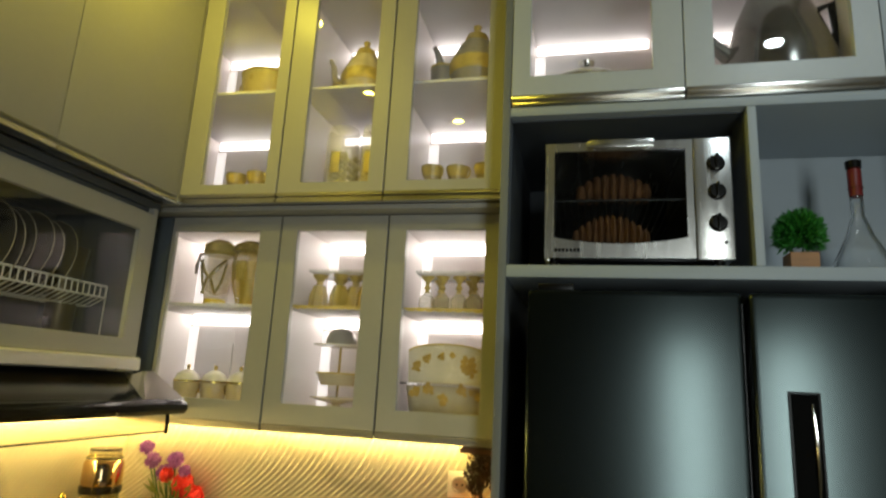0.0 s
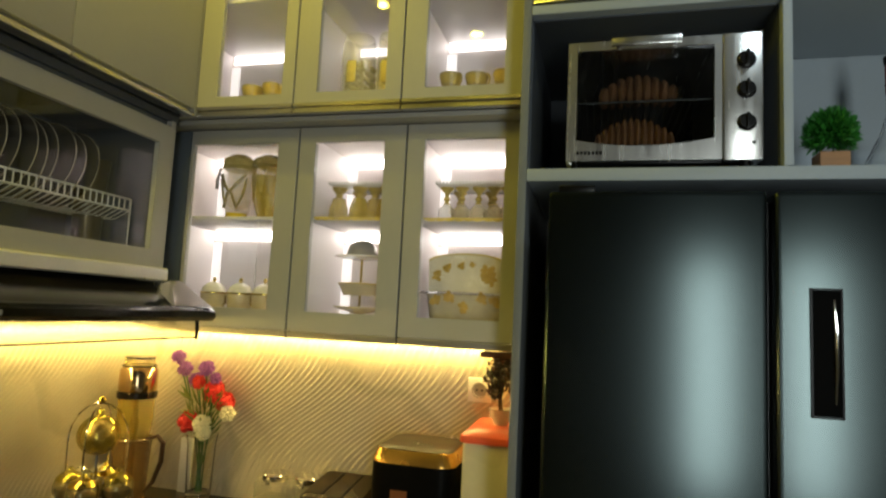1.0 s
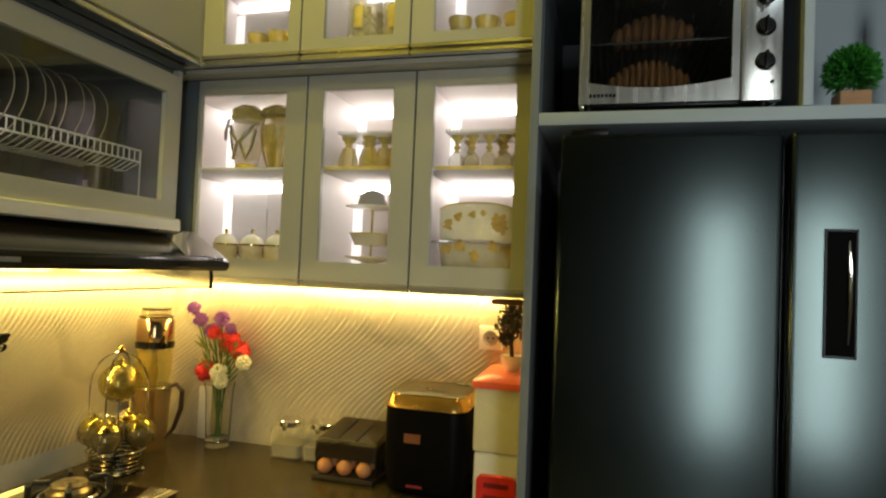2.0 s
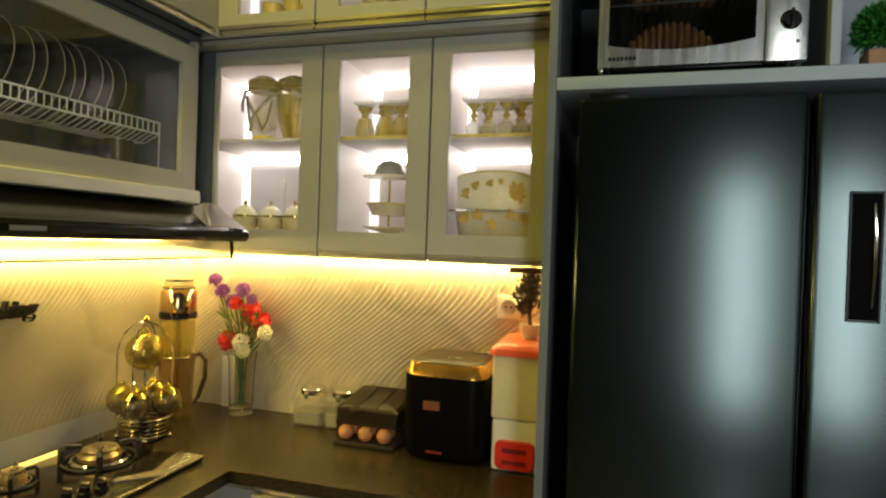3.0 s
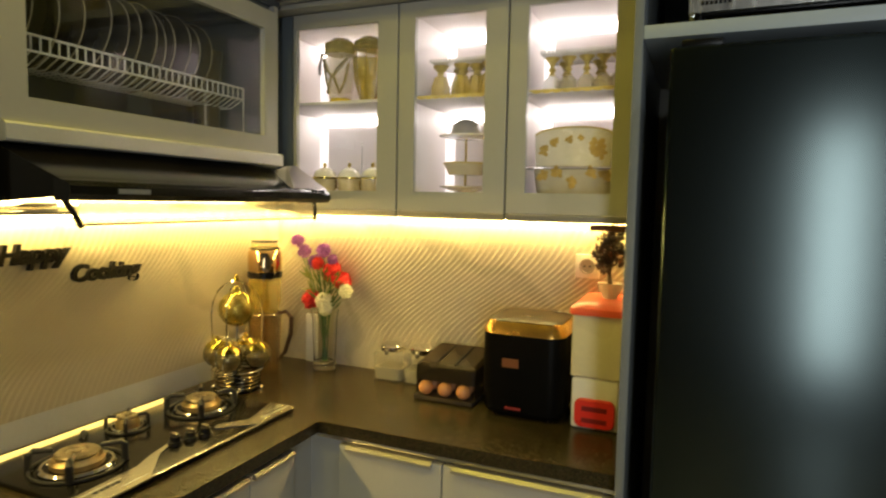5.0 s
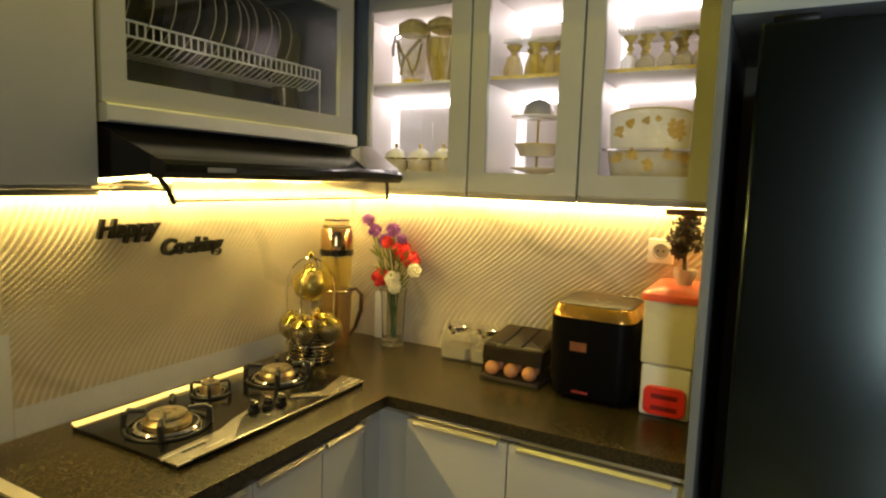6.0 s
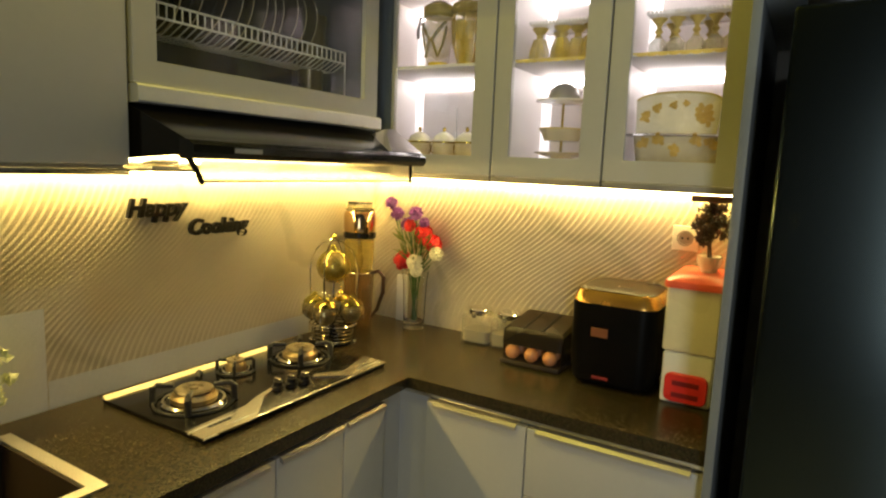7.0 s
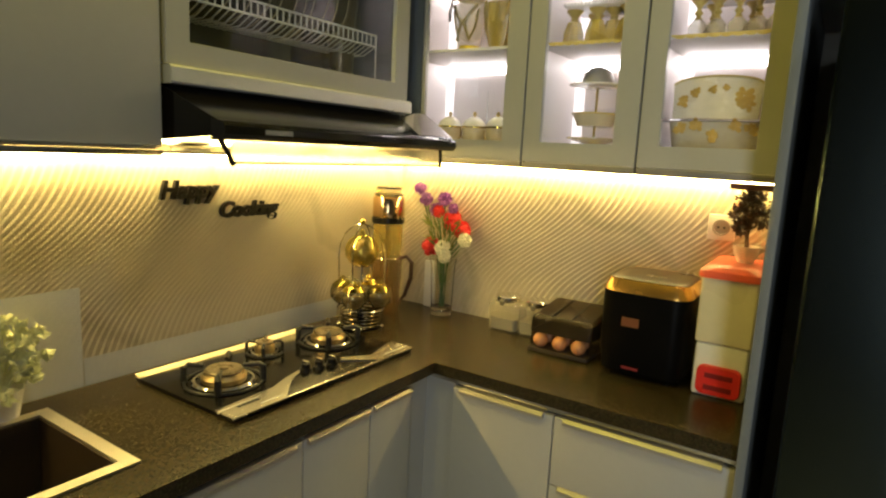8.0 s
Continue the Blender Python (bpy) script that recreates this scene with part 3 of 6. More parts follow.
for k, y in enumerate(ys):
    if first is None:
        first = thing("plate", (0.175, y, 1.955), "smoky plate with a pale rim standing in the wire rack", "plate", "plates in the rack")
        bm = lathe([(0.0, 0.0), (0.055, 0.0), (0.075, 0.008), (0.112, 0.013), (0.114, 0.016), (0.074, 0.012), (0.053, 0.004), (0.0, 0.004)], (0, 0, 0), 36)
        bmesh.ops.rotate(bm, verts=bm.verts, cent=(0, 0, 0), matrix=Matrix.Rotation(radians(90 - 7), 3, "X"))
        bmesh.ops.translate(bm, verts=bm.verts, vec=(0.175, y, 1.955))
        dish = part("dish", bm, surface("smoky_plate_glaze", (0.07, 0.056, 0.036), 0.15, 0, 0.3, 20), first)
        bm = tube(arc((0, 0, 0.0148), 0.1135, 0, 360, 44, "xy")[:-1], 0.0014, 6, None, True)
        bmesh.ops.rotate(bm, verts=bm.verts, cent=(0, 0, 0), matrix=Matrix.Rotation(radians(83), 3, "X"))
        bmesh.ops.translate(bm, verts=bm.verts, vec=(0.175, y, 1.955))
        part("rim", bm, CREAM, dish, "pale glazed rim")
    else:
        copy_thing(first, pose(0.175, y, 1.953 + 0.006 * math.sin(k * 2.1), 3 * math.sin(k), 2 * math.cos(2 * k), 0))
cup = thing("steel_cup", (0.17, -0.585, 1.672), "tall dull steel cup beside the plates", "cup")
part("wall", lathe([(0.0, 0.0), (0.036, 0.0), (0.046, 0.30), (0.049, 0.305), (0.05, 0.335), (0.046, 0.335), (0.042, 0.29), (0.033, 0.01), (0, 0.008)], (0.17, -0.585, 1.672)), surface("tarnished_steel", (0.16, 0.125, 0.08), 0.3, 0.7, 0.3, 12), cup)

# tall plain cabinets past the hood
for a, b in ((-1.345, -1.85), (-1.851, -2.6)):
    th = thing("wall_cabinet", (0.19, (a + b) / 2, 1.5), "plain pale grey wall cabinet with a flat door", "cabinet", "lower wall cabinets")
    part("body", box(0.0, 0.355, b + 0.001, a - 0.001, 1.512, 2.15, 0), DOOR, th)
    part("door", box(0.357, 0.378, b + 0.001, a - 0.001, 1.52, 2.145, 0.0015), DOOR, th)
    part("grip_profile", box(0.33, 0.382, b + 0.002, a - 0.002, 1.499, 1.5105, 0.0015), ALU, th, "dark metal grip profile")

# ---- warm light strips below the wall cabinets ----
for nm, args in (("north", (0.02, 1.46, -0.034, -0.02, 1.488, 1.4935)), ("west", (0.02, 0.034, -2.55, -0.036, 1.488, 1.4935))):
    th = thing("led_strip", ((args[0] + args[1]) / 2, (args[2] + args[3]) / 2, args[5]), "glowing warm yellow LED strip under the wall cabinets", "light strip", "under-cabinet lights")
    part("diffuser", box(*args, 0), WARMLED, th)
    part("channel", box(args[0] - 0.004, args[1] + 0.004, args[2] - 0.004, args[3] + 0.004, 1.494, 1.4985, 0), ALU, th)
solo("strip_batten_north", box(0.012, 1.468, -0.06, -0.012, 1.4986, 1.5025, 0), DOOR, "pale batten that carries the light strip", "batten", "structure")
solo("strip_batten_west", box(0.012, 0.06, -2.58, -0.062, 1.4988, 1.5035, 0), DOOR, "pale batten that carries the light strip", "batten", "structure")

# ---- cooker hood ----
HY0, HY1 = -1.332, -0.492
hood = thing("cooker_hood", (0.28, -0.91, 1.53), "slim black cooker hood under the dish cabinet", "cooker hood")


def hood_profile(pts, y0, y1):
    bm = B()
    lo = [bm.verts.new((x, y0, z)) for x, z in pts]
    hi = [bm.verts.new((x, y1, z)) for x, z in pts]
    n = len(pts)
    for k in range(n):
        bm.faces.new((lo[k], lo[(k + 1) % n], hi[(k + 1) % n], hi[k]))
    bm.faces.new(lo)
    bm.faces.new(hi)
    return bm


part("body", bev(hood_profile([(0.02, 1.51), (0.3, 1.53), (0.545, 1.548), (0.545, 1.58), (0.36, 1.649), (0.02, 1.649)], HY0, HY1), 0.004, 2), HOODGLOSS, hood)
part("lip", bev(hood_profile([(0.53, 1.538), (0.566, 1.541), (0.576, 1.552), (0.574, 1.568), (0.56, 1.578), (0.53, 1.582)], HY0 - 0.003, HY1 + 0.003), 0.003, 2), BLACK, hood, "rounded glossy black front lip")
bm = B()
A, Bb, Cc, D = (0.552, HY1 - 0.15, 1.5815), (0.562, HY1 - 0.001, 1.5815), (0.452, HY1 - 0.001, 1.654), (0.436, HY1 - 0.03, 1.654)
low = [(0.54, HY1 - 0.15, 1.578), (0.548, HY1 - 0.001, 1.578), (0.39, HY1 - 0.001, 1.635), (0.39, HY1 - 0.045, 1.635)]
lo, hi = [bm.verts.new(p) for p in low], [bm.verts.new(p) for p in (A, Bb, Cc, D)]
bm.faces.new(lo)
bm.faces.new(hi)
for k in range(4):
    bm.faces.new((lo[k], lo[(k + 1) % 4], hi[(k + 1) % 4], hi[k]))
part("end_cap", bm, surface("polished_end_steel", (0.8, 0.77, 0.75), 0.1, 1.0, 0.1, 8), hood, "polished steel corner facet")
vis = part("visor", hood_profile([(0.553, 1.537), (0.556, 1.537), (0.545, 1.494), (0.542, 1.494)], HY0 + 0.03, HY1 - 0.04), glass("visor_glass", (1.0, 0.97, 0.88), 0.15), hood, "tilted clear smoke visor")
vis.visible_shadow = False
part("visor_edge", tube([(0.5435, HY0 + 0.03, 1.4935), (0.5435, HY1 - 0.04, 1.4935)], 0.0025, 6), BLACK, hood)
for y, dy in ((HY0 + 0.03, 0.04), (HY1 - 0.045, 0.02)):
    part("visor_bracket", tube([(0.556, y - dy + 0.008, 1.542), (0.552, y - dy * 0.5 + 0.008, 1.518), (0.541, y + 0.012, 1.49)], 0.006, 8), BLACK, hood, "black hinge bracket")
for k in range(4):
    part("button", lathe([(0, 0), (0.006, 0), (0.006, 0.002), (0, 0.003)], (0.565, -0.56 + k * 0.018, 1.5785), 12), CHROME, hood)
part("badge", box(0.5752, 0.5768, -1.235, -1.16, 1.554, 1.564, 0), surface("dim_silver_print", (0.3, 0.29, 0.27), 0.4), hood, "small pale maker's badge")
for k in range(2):
    part("lamp_cover", box(0.1, 0.16, -1.15 + k * 0.45, -1.07 + k * 0.45, 1.507, 1.5135, 0.001), WHITEP, hood)

# ---- recessed ceiling lamps; the third warm one is an added helper ----
dl = None
for lx, ly in DOWNLIGHTS:
    if dl is None:
        dl = thing("downlight", (lx, ly, TOP), "small round recessed downlight with a white ring", "ceiling lamp", "downlights")
        part("ring", lathe([(0.052, -0.0005), (0.06, -0.0005), (0.06, -0.006), (0.052, -0.008), (0.052, -0.0005)], (lx, ly, TOP), 28), WHITEP, dl)
    else:
        copy_thing(dl, pose(lx, ly, TOP))
cd = thing("downlight", (*COOL_DOWNLIGHT, TOP), "small round recessed downlight with a white ring", "ceiling lamp", "downlights")
part("ring", lathe([(0.062, -0.0005), (0.072, -0.0005), (0.072, -0.006), (0.062, -0.008), (0.062, -0.0005)], (*COOL_DOWNLIGHT, TOP), 28), WHITEP, cd)

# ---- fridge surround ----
# west panel takes the darkened board, since its front edge lies in shade
solo("fridge_side_panel", box(1.4755, 1.496, -0.63, 0.0, 0, 3.10, 0.0015), SHADED_EDGE, "tall pale grey board beside the fridge", "panel", "structure")
solo("fridge_side_panel_east", box(2.53, 2.55, -0.63, 0.0, 0, 3.10, 0.0015), FRAME, "tall pale grey board beside the fridge", "panel", "structure")
shelf = thing("appliance_shelf", (2.0, -0.3, 1.925), "grey open shelf unit above the fridge with two bays", "shelf unit")
part("bottom_board", box(1.4965, 2.5295, -0.63, -0.012, 1.925, 1.955, 0.0015), FRAME, shelf)
part("top_board", box(1.4965, 2.5295, -0.63, -0.012, 2.346, 2.37, 0.0015), FRAME, shelf)
part("divider", box(2.06, 2.08, -0.63, -0.012, 1.956, 2.345, 0.0015), FRAME, shelf)
# dark back and thin dark sheets over the grey boards paint the niche's shade
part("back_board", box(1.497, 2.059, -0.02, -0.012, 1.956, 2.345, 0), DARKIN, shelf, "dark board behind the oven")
part("shade_lining", box(1.4965, 1.4995, -0.6, -0.021, 1.956, 2.345, 0), DARKIN, shelf)
part("ceiling_shade", box(1.4965, 2.059, -0.6, -0.021, 2.342, 2.3455, 0), DARKIN, shelf)
part("side_shade", box(2.0565, 2.0595, -0.6, -0.021, 1.956, 2.341, 0), DARKIN, shelf)
part("back_board", box(2.081, 2.529, -0.27, -0.262, 1.956, 2.345, 0), FRAME, shelf, "pale grey-blue back board")
RX = (1.4965, 1.9245, 2.36)
for k, g in enumerate(((1.545, 1.85), (1.994, 2.301))):
    th = thing("glass_front_cabinet", ((RX[k] + RX[k + 1]) / 2, -0.33, 2.372), "pale grey-blue cabinet with a glazed door above the fridge", "cabinet", "cabinets over the fridge")
    open_case(th, RX[k] + 0.001, RX[k + 1] - 0.001, -0.608, -0.1, 2.39, 3.10, INNER, (2.86,), DIMLED)
    glazed_door(th, RX[k] + 0.0015, RX[k + 1] - 0.0015, -0.632, 2.402, 3.09, (*g, 2.457, 3.03), paint=RDOOR)
    bm = bx(B(), RX[k] + 0.002, RX[k + 1] - 0.002, -0.636, -0.605, 2.388, 2.401)
    bx(bm, RX[k] + 0.002, RX[k + 1] - 0.002, -0.628, -0.605, 2.3765, 2.3875)
    part("grip_profile", bev(bm, 0.002, 2), ALU, th, "shiny metal grip profile")
th = thing("wall_cabinet", (2.44, -0.33, 2.372), "narrow pale grey cabinet over the fridge", "cabinet", "cabinets over the fridge")
part("body", box(2.362, 2.529, -0.63, -0.1, 2.39, 3.10, 0.001), FRAME, th)

# ---- fridge ----
fr = thing("fridge", (2.01, -0.4, 0), "large black steel fridge with paired doors", "fridge")
part("body", box(1.56, 2.46, -0.655, -0.05, 0.03, 1.86, 0.006), PLASTIC, fr)
for a, b in ((1.56, 2.0), (2.014, 2.46)):
    part("door", box(a, b, -0.74, -0.664, 0.79, 1.878, 0.012, 3), FRIDGE, fr, "satin black steel door")
    part("lower_door", box(a, b, -0.74, -0.664, 0.06, 0.77, 0.012, 3), FRIDGE, fr, "satin black steel lower door")
part("door_gasket", box(2.001, 2.013, -0.7, -0.664, 0.07, 1.86, 0), BLACK, fr)
hd = part("handle_recess", box(2.077, 2.126, -0.7425, -0.7405, 1.436, 1.678, 0.001), MATTE, fr, "glossy black grip panel")
bm = B()
for a, b, c, d in ((2.073, 2.0765, 1.432, 1.682), (2.1265, 2.13, 1.432, 1.682), (2.0765, 2.1265, 1.432, 1.4355), (2.0765, 2.1265, 1.6785, 1.682)):
    bx(bm, a, b, -0.7445, -0.7402, c, d)
part("handle_trim", bm, PLASTIC, hd)
# curved highlight in the black grip, modelled as a chrome strip
part("handle_reflection", tube([(2.116, -0.741, 1.46), (2.117, -0.747, 1.53), (2.117, -0.747, 1.6), (2.116, -0.741, 1.66)], [0.002, 0.004, 0.004, 0.002], 10), CHROME, hd, "bright chrome strip standing in for the grip's curved reflection")
for x in (1.62, 2.4):
    part("hinge_cover", box(x - 0.04, x + 0.04, -0.72, -0.6, 1.8785, 1.895, 0.004), PLASTIC, fr)

# ---- oven ----
ov = thing("toaster_oven", (1.8, -0.43, 1.955), "steel countertop oven with a glass door", "oven")
ox0, ox1, oz0, oz1, oy = 1.588, 2.019, 1.972, 2.27, -0.62
t = 0.012
part("side", box(ox0, ox0 + t, oy + 0.02, -0.22, oz0, oz1, 0.003), STEEL, ov)
part("side", box(ox1 - t, ox1, oy + 0.02, -0.22, oz0, oz1, 0.003), STEEL, ov)
part("roof", box(ox0 + t, ox1 - t, oy + 0.02, -0.22, oz1 - t, oz1, 0.003), STEEL, ov)
part("floor_plate", box(ox0 + t, ox1 - t, oy + 0.02, -0.22, oz0, oz0 + t, 0.003), PLASTIC, ov)
part("rear", box(ox0 + t, ox1 - t, -0.232, -0.221, oz0 + t, oz1 - t, 0), PLASTIC, ov)
part("control_panel", box(1.937, ox1 + 0.002, oy - 0.004, oy + 0.03, oz0, oz1 + 0.001, 0.004), STEEL, ov, "brushed steel control panel")
part("inner_wall", box(1.925, 1.936, oy + 0.021, -0.24, oz0 + t, oz1 - t, 0), PLASTIC, ov)
gx0, gx1, gz0, gz1 = 1.61, 1.92, 2.018, 2.248
bm = bx(B(), ox0, gx0, oy, oy + 0.018, oz0 + 0.003, oz1)
bx(bm, gx1, 1.936, oy, oy + 0.018, oz0 + 0.003, oz1)
bx(bm, gx0, gx1, oy, oy + 0.018, gz1, oz1)
n = 16
curve = [(gx0 + (gx1 - gx0) * k / n, gz0 - 0.008 + 0.016 * abs(k / n * 2 - 1) ** 2) for k in range(n + 1)]
for (xa, ha), (xb, hb) in zip(curve, curve[1:]):
    q = [[bm.verts.new((x, y, z)) for x, z in ((xa, oz0 + 0.003), (xb, oz0 + 0.003), (xb, hb), (xa, ha))] for y in (oy, oy + 0.018)]
    bm.faces.new(q[0])
    bm.faces.new(q[1])
    bm.faces.new((q[0][2], q[0][3], q[1][3], q[1][2]))
    bm.faces.new((q[0][0], q[0][1], q[1][1], q[1][0]))
bmesh.ops.remove_doubles(bm, verts=bm.verts, dist=1e-5)
dr = part("door", bm, STEEL, ov, "steel door frame with curved lower edge")
pn = part("pane", box(gx0 - 0.002, gx1 + 0.002, oy + 0.008, oy + 0.012, gz0 - 0.012, gz1 + 0.002, 0), OVENGLASS, dr, "dark glass pane")
pn.visible_shadow = False
bm = bx(B(), 1.69, 1.845, oy - 0.034, oy - 0.026, 2.243, 2.263)
for x in (1.7, 1.826):
    bx(bm, x, x + 0.01, oy - 0.0262, oy + 0.001, 2.249, 2.258)
part("door_handle", bev(bm, 0.002, 2), STEEL, dr, "flat steel bar handle")
bm = B()
for k in range(7):
    bx(bm, 1.612 + k * 0.009, 1.618 + k * 0.009, oy - 0.0012, oy + 0.002, 1.990, 1.998)
part("badge", bm, PLASTIC, dr, "small dark maker's badge")
for z in (2.205, 2.135, 2.058):
    kn = part("knob", (lambda q: (bmesh.ops.rotate(q, verts=q.verts, cent=(1.986, oy, z), matrix=Matrix.Rotation(radians(90), 3, "X")), q)[1])(
        lathe([(0.021, -0.001), (0.021, 0.004), (0.017, 0.006), (0.016, 0.018), (0.0, 0.019)], (1.986, oy, z), 24)), PLASTIC, ov, "round black knob")
    bmesh_k = box(1.983, 1.989, oy - 0.026, oy - 0.004, z - 0.018, z + 0.018, 0.001)
    part("knob_grip", bmesh_k, PLASTIC, kn)
part("indicator_lamp", box(1.997, 2.004, oy - 0.007, oy - 0.003, 2.008, 2.015, 0.001), PLASTIC, ov)
for x in (1.61, 1.99):
    for y in (-0.59, -0.25):
        part("foot", lathe([(0.012, 0), (0.012, 0.018)], (x, y, 1.9545), 12), PLASTIC, ov)
bm = B()
for k in range(18):
    x = 1.615 + k * 0.0175
    tube([(x, -0.58, 2.132), (x, -0.26, 2.132)], 0.0018, 5, bm)
tube([(1.61, -0.58, 2.13), (1.92, -0.58, 2.13)], 0.003, 6, bm)
part("wire_shelf", bm, IRON, ov)
tray = part("baking_tray", box(1.62, 1.9, -0.57, -0.3, 2.012, 2.02, 0.002), PLASTIC, ov)
rng = random.Random(4)


def loaf(name, x0, x1, zc, h, n, label):
    th = thing(name, ((x0 + x1) / 2, -0.48, zc), label, "bread")
    w = (x1 - x0) / n
    for k in range(n):
        s = 1 - 0.5 * abs((k + 0.5) / n * 2 - 1) ** 2
        bm = blob(((x0 + w * (k + 0.5)), -0.48, zc + h * s / 2), 1, k, 0.08, 2, (w * 0.75, 0.05, h * s / 2))
        part("slice", bm, BREAD, th)
    return th


loaf("bread_loaf", 1.655, 1.845, 2.021, 0.1, 12, "browned ribbed loaf on the oven tray")
loaf("bread_loaf", 1.665, 1.85, 2.15, 0.085, 9, "browned ribbed loaf on the oven's wire shelf")

# ---- plant and bottle beside the oven ----
pl = thing("grass_plant", (2.18, -0.54, 1.955), "round green artificial grass plant in a wooden pot", "plant")
part("pot", bev(prism([(2.15, -0.57), (2.21, -0.57), (2.21, -0.51), (2.15, -0.51)], 1.9555, 2.002), 0.003), WOODP, pl, "small pale wooden pot")
bm = B()
rng = random.Random(7)
for k in range(2600):
    a, e = rng.uniform(0, 2 * math.pi), math.asin(rng.uniform(-0.6, 1))
    d = Vector((math.cos(a) * math.cos(e), math.sin(a) * math.cos(e), math.sin(e)))
    r = rng.uniform(0.018, 0.044)
    leaf(bm, Vector((2.18, -0.54, 2.05)) + Vector((d.x * 1.05, d.y, d.z * 1.15)) * r, d + Vector((rng.uniform(-.5, .5), rng.uniform(-.5, .5), rng.uniform(-.2, .6))), rng.uniform(0.014, 0.026), 0.006, rng)
part("foliage", bm, GRASS, pl)
bt = thing("decanter", (2.325, -0.5, 1.955), "clear glass decanter with a red-wrapped stopper", "bottle")
part("vessel", lathe([(0, 0.001), (0.062, 0.002), (0.066, 0.012), (0.06, 0.035), (0.03, 0.1), (0.015, 0.15), (0.013, 0.215), (0.017, 0.222), (0.010, 0.222), (0.009, 0.15), (0.025, 0.1), (0.055, 0.035), (0.06, 0.012), (0, 0.008)], (2.325, -0.5, 1.955), 32), CLEAR, bt)
part("neck_wrap", lathe([(0.0148, 0.2), (0.0155, 0.265), (0.013, 0.27), (0.0, 0.271)], (2.325, -0.5, 1.955), 20), CORK, bt, "dark red wrapped neck")
part("stopper", lathe([(0.0, 0.2715), (0.017, 0.2715), (0.018, 0.29), (0.0, 0.294)], (2.325, -0.5, 1.955), 20), PLASTIC, bt)

# ---- hob ----
hob = thing("gas_hob", (0.27, -0.9, C), "black glass three-burner gas hob with steel trim", "gas hob")
HX0, HX1, HB0, HB1, HZ = 0.066, 0.478, -1.246, -0.545, C + 0.012
part("glass_top", box(HX0, HX1, HB0, HB1, C + 0.001, HZ, 0.003), BLACK, hob)
part("rear_trim", hood_profile([(HX0 - 0.002, HZ), (HX0 + 0.016, HZ), (HX0 + 0.013, HZ + 0.001), (HX0 - 0.002, HZ + 0.009)], HB0, HB1 - 0.12), SATIN, hob, "polished steel rear strip")
part("front_trim", bev(prism([(0.482, HB0 - 0.003), (0.482, -1.09), (0.392, -0.985), (0.368, -0.925), (0.359, -0.93), (0.377, -1.0), (0.402, -1.06), (0.412, HB0 - 0.003)], HZ, HZ + 0.004), 0.001, 1), STEEL, hob, "stepped polished steel front trim")
part("front_edge", box(0.476, 0.482, -1.0895, -0.7005, HZ, HZ + 0.004, 0.001), STEEL, hob, "thin steel front edge")
part("side_trim", bev(prism([(0.482, -0.70), (0.482, HB1 + 0.003), (0.385, HB1 + 0.003), (0.428, -0.69), (0.377, -0.765), (0.388, -0.79)], HZ, HZ + 0.004), 0.001, 1), STEEL, hob, "polished steel corner trim")


MOTTLED = surface("stained_steel_cap", (0.2, 0.165, 0.115), 0.5, 1.0, 0.6, 45, 200, 0.15)


def burner(c, r):
    b = part("burner", lathe([(0, 0.001), (r, 0.001), (r, 0.006), (r * 0.95, 0.011), (r * 0.88, 0.011), (r * 0.86, 0.006), (0, 0.005)], (*c, HZ), 40), CHROME, hob, "shiny drip ring")
    part("drip_dish", lathe([(r * 0.5, 0.0065), (r * 0.85, 0.0065), (r * 0.85, 0.0075), (r * 0.5, 0.0075)], (*c, HZ), 36), BLACK, b)
    part("burner_cap", lathe([(0, 0.006), (r * 0.7, 0.006), (r * 0.72, 0.02), (r * 0.64, 0.028), (r * 0.56, 0.024), (r * 0.5, 0.03), (r * 0.4, 0.03), (r * 0.34, 0.026), (r * 0.28, 0.032), (0, 0.032)], (*c, HZ), 36), BRASS, b, "brass burner crown")
    part("burner_lid", lathe([(0, 0.0325), (r * 0.58, 0.0325), (r * 0.6, 0.036), (r * 0.54, 0.0405), (r * 0.3, 0.04), (r * 0.26, 0.037), (r * 0.14, 0.037), (r * 0.12, 0.041), (0, 0.0415)], (*c, HZ), 28), MOTTLED, b)
    for k in range(4):
        a = radians(45 + 90 * k)
        d = Vector((math.cos(a), math.sin(a), 0))
        h = 0.05 if r > 0.06 else 0.04
        q = Vector((*c, HZ))
        pts = [q + d * r * 1.22 + Vector((0, 0, 0.002)), q + d * r * 1.22 + Vector((0, 0, h - 0.007)), q + d * r * 1.1 + Vector((0, 0, h)), q + d * r * 0.6 + Vector((0, 0, h - 0.003))]
        part("pan_support", tube(pts, [0.009, 0.009, 0.008, 0.006] if r > 0.06 else [0.0055, 0.0055, 0.005, 0.0045], 8), IRON, b, "black iron pan support")
    ring = arc((*c, HZ + 0.004), r * 1.2, 0, 360, 40, "xy")[:-1]
    part("support_ring", tube(ring, 0.004, 6, None, True), IRON, b)


burner((0.268, -1.115), 0.084)
burner((0.226, -0.675), 0.08)
burner((0.165, -0.89), 0.044)
for x, y in ((0.372, -0.915), (0.384, -0.873), (0.396, -0.832)):
    kn = part("knob", lathe([(0, 0), (0.019, 0), (0.018, 0.008), (0.014, 0.010), (0.013, 0.022), (0, 0.023)], (x, y, HZ), 24), PLASTIC, hob, "black control knob")
    part("knob_grip", box(x - 0.012, x + 0.012, y - 0.003, y + 0.003, HZ + 0.0225, HZ + 0.031, 0.001), STEEL, kn)
bm = B()
for k in range(5):
    bx(bm, 0.43, 0.44, -1.2 + k * 0.014, -1.19 + k * 0.014, HZ + 0.004, HZ + 0.0046)
part("badge", bm, PLASTIC, hob, "small grey maker's badge")

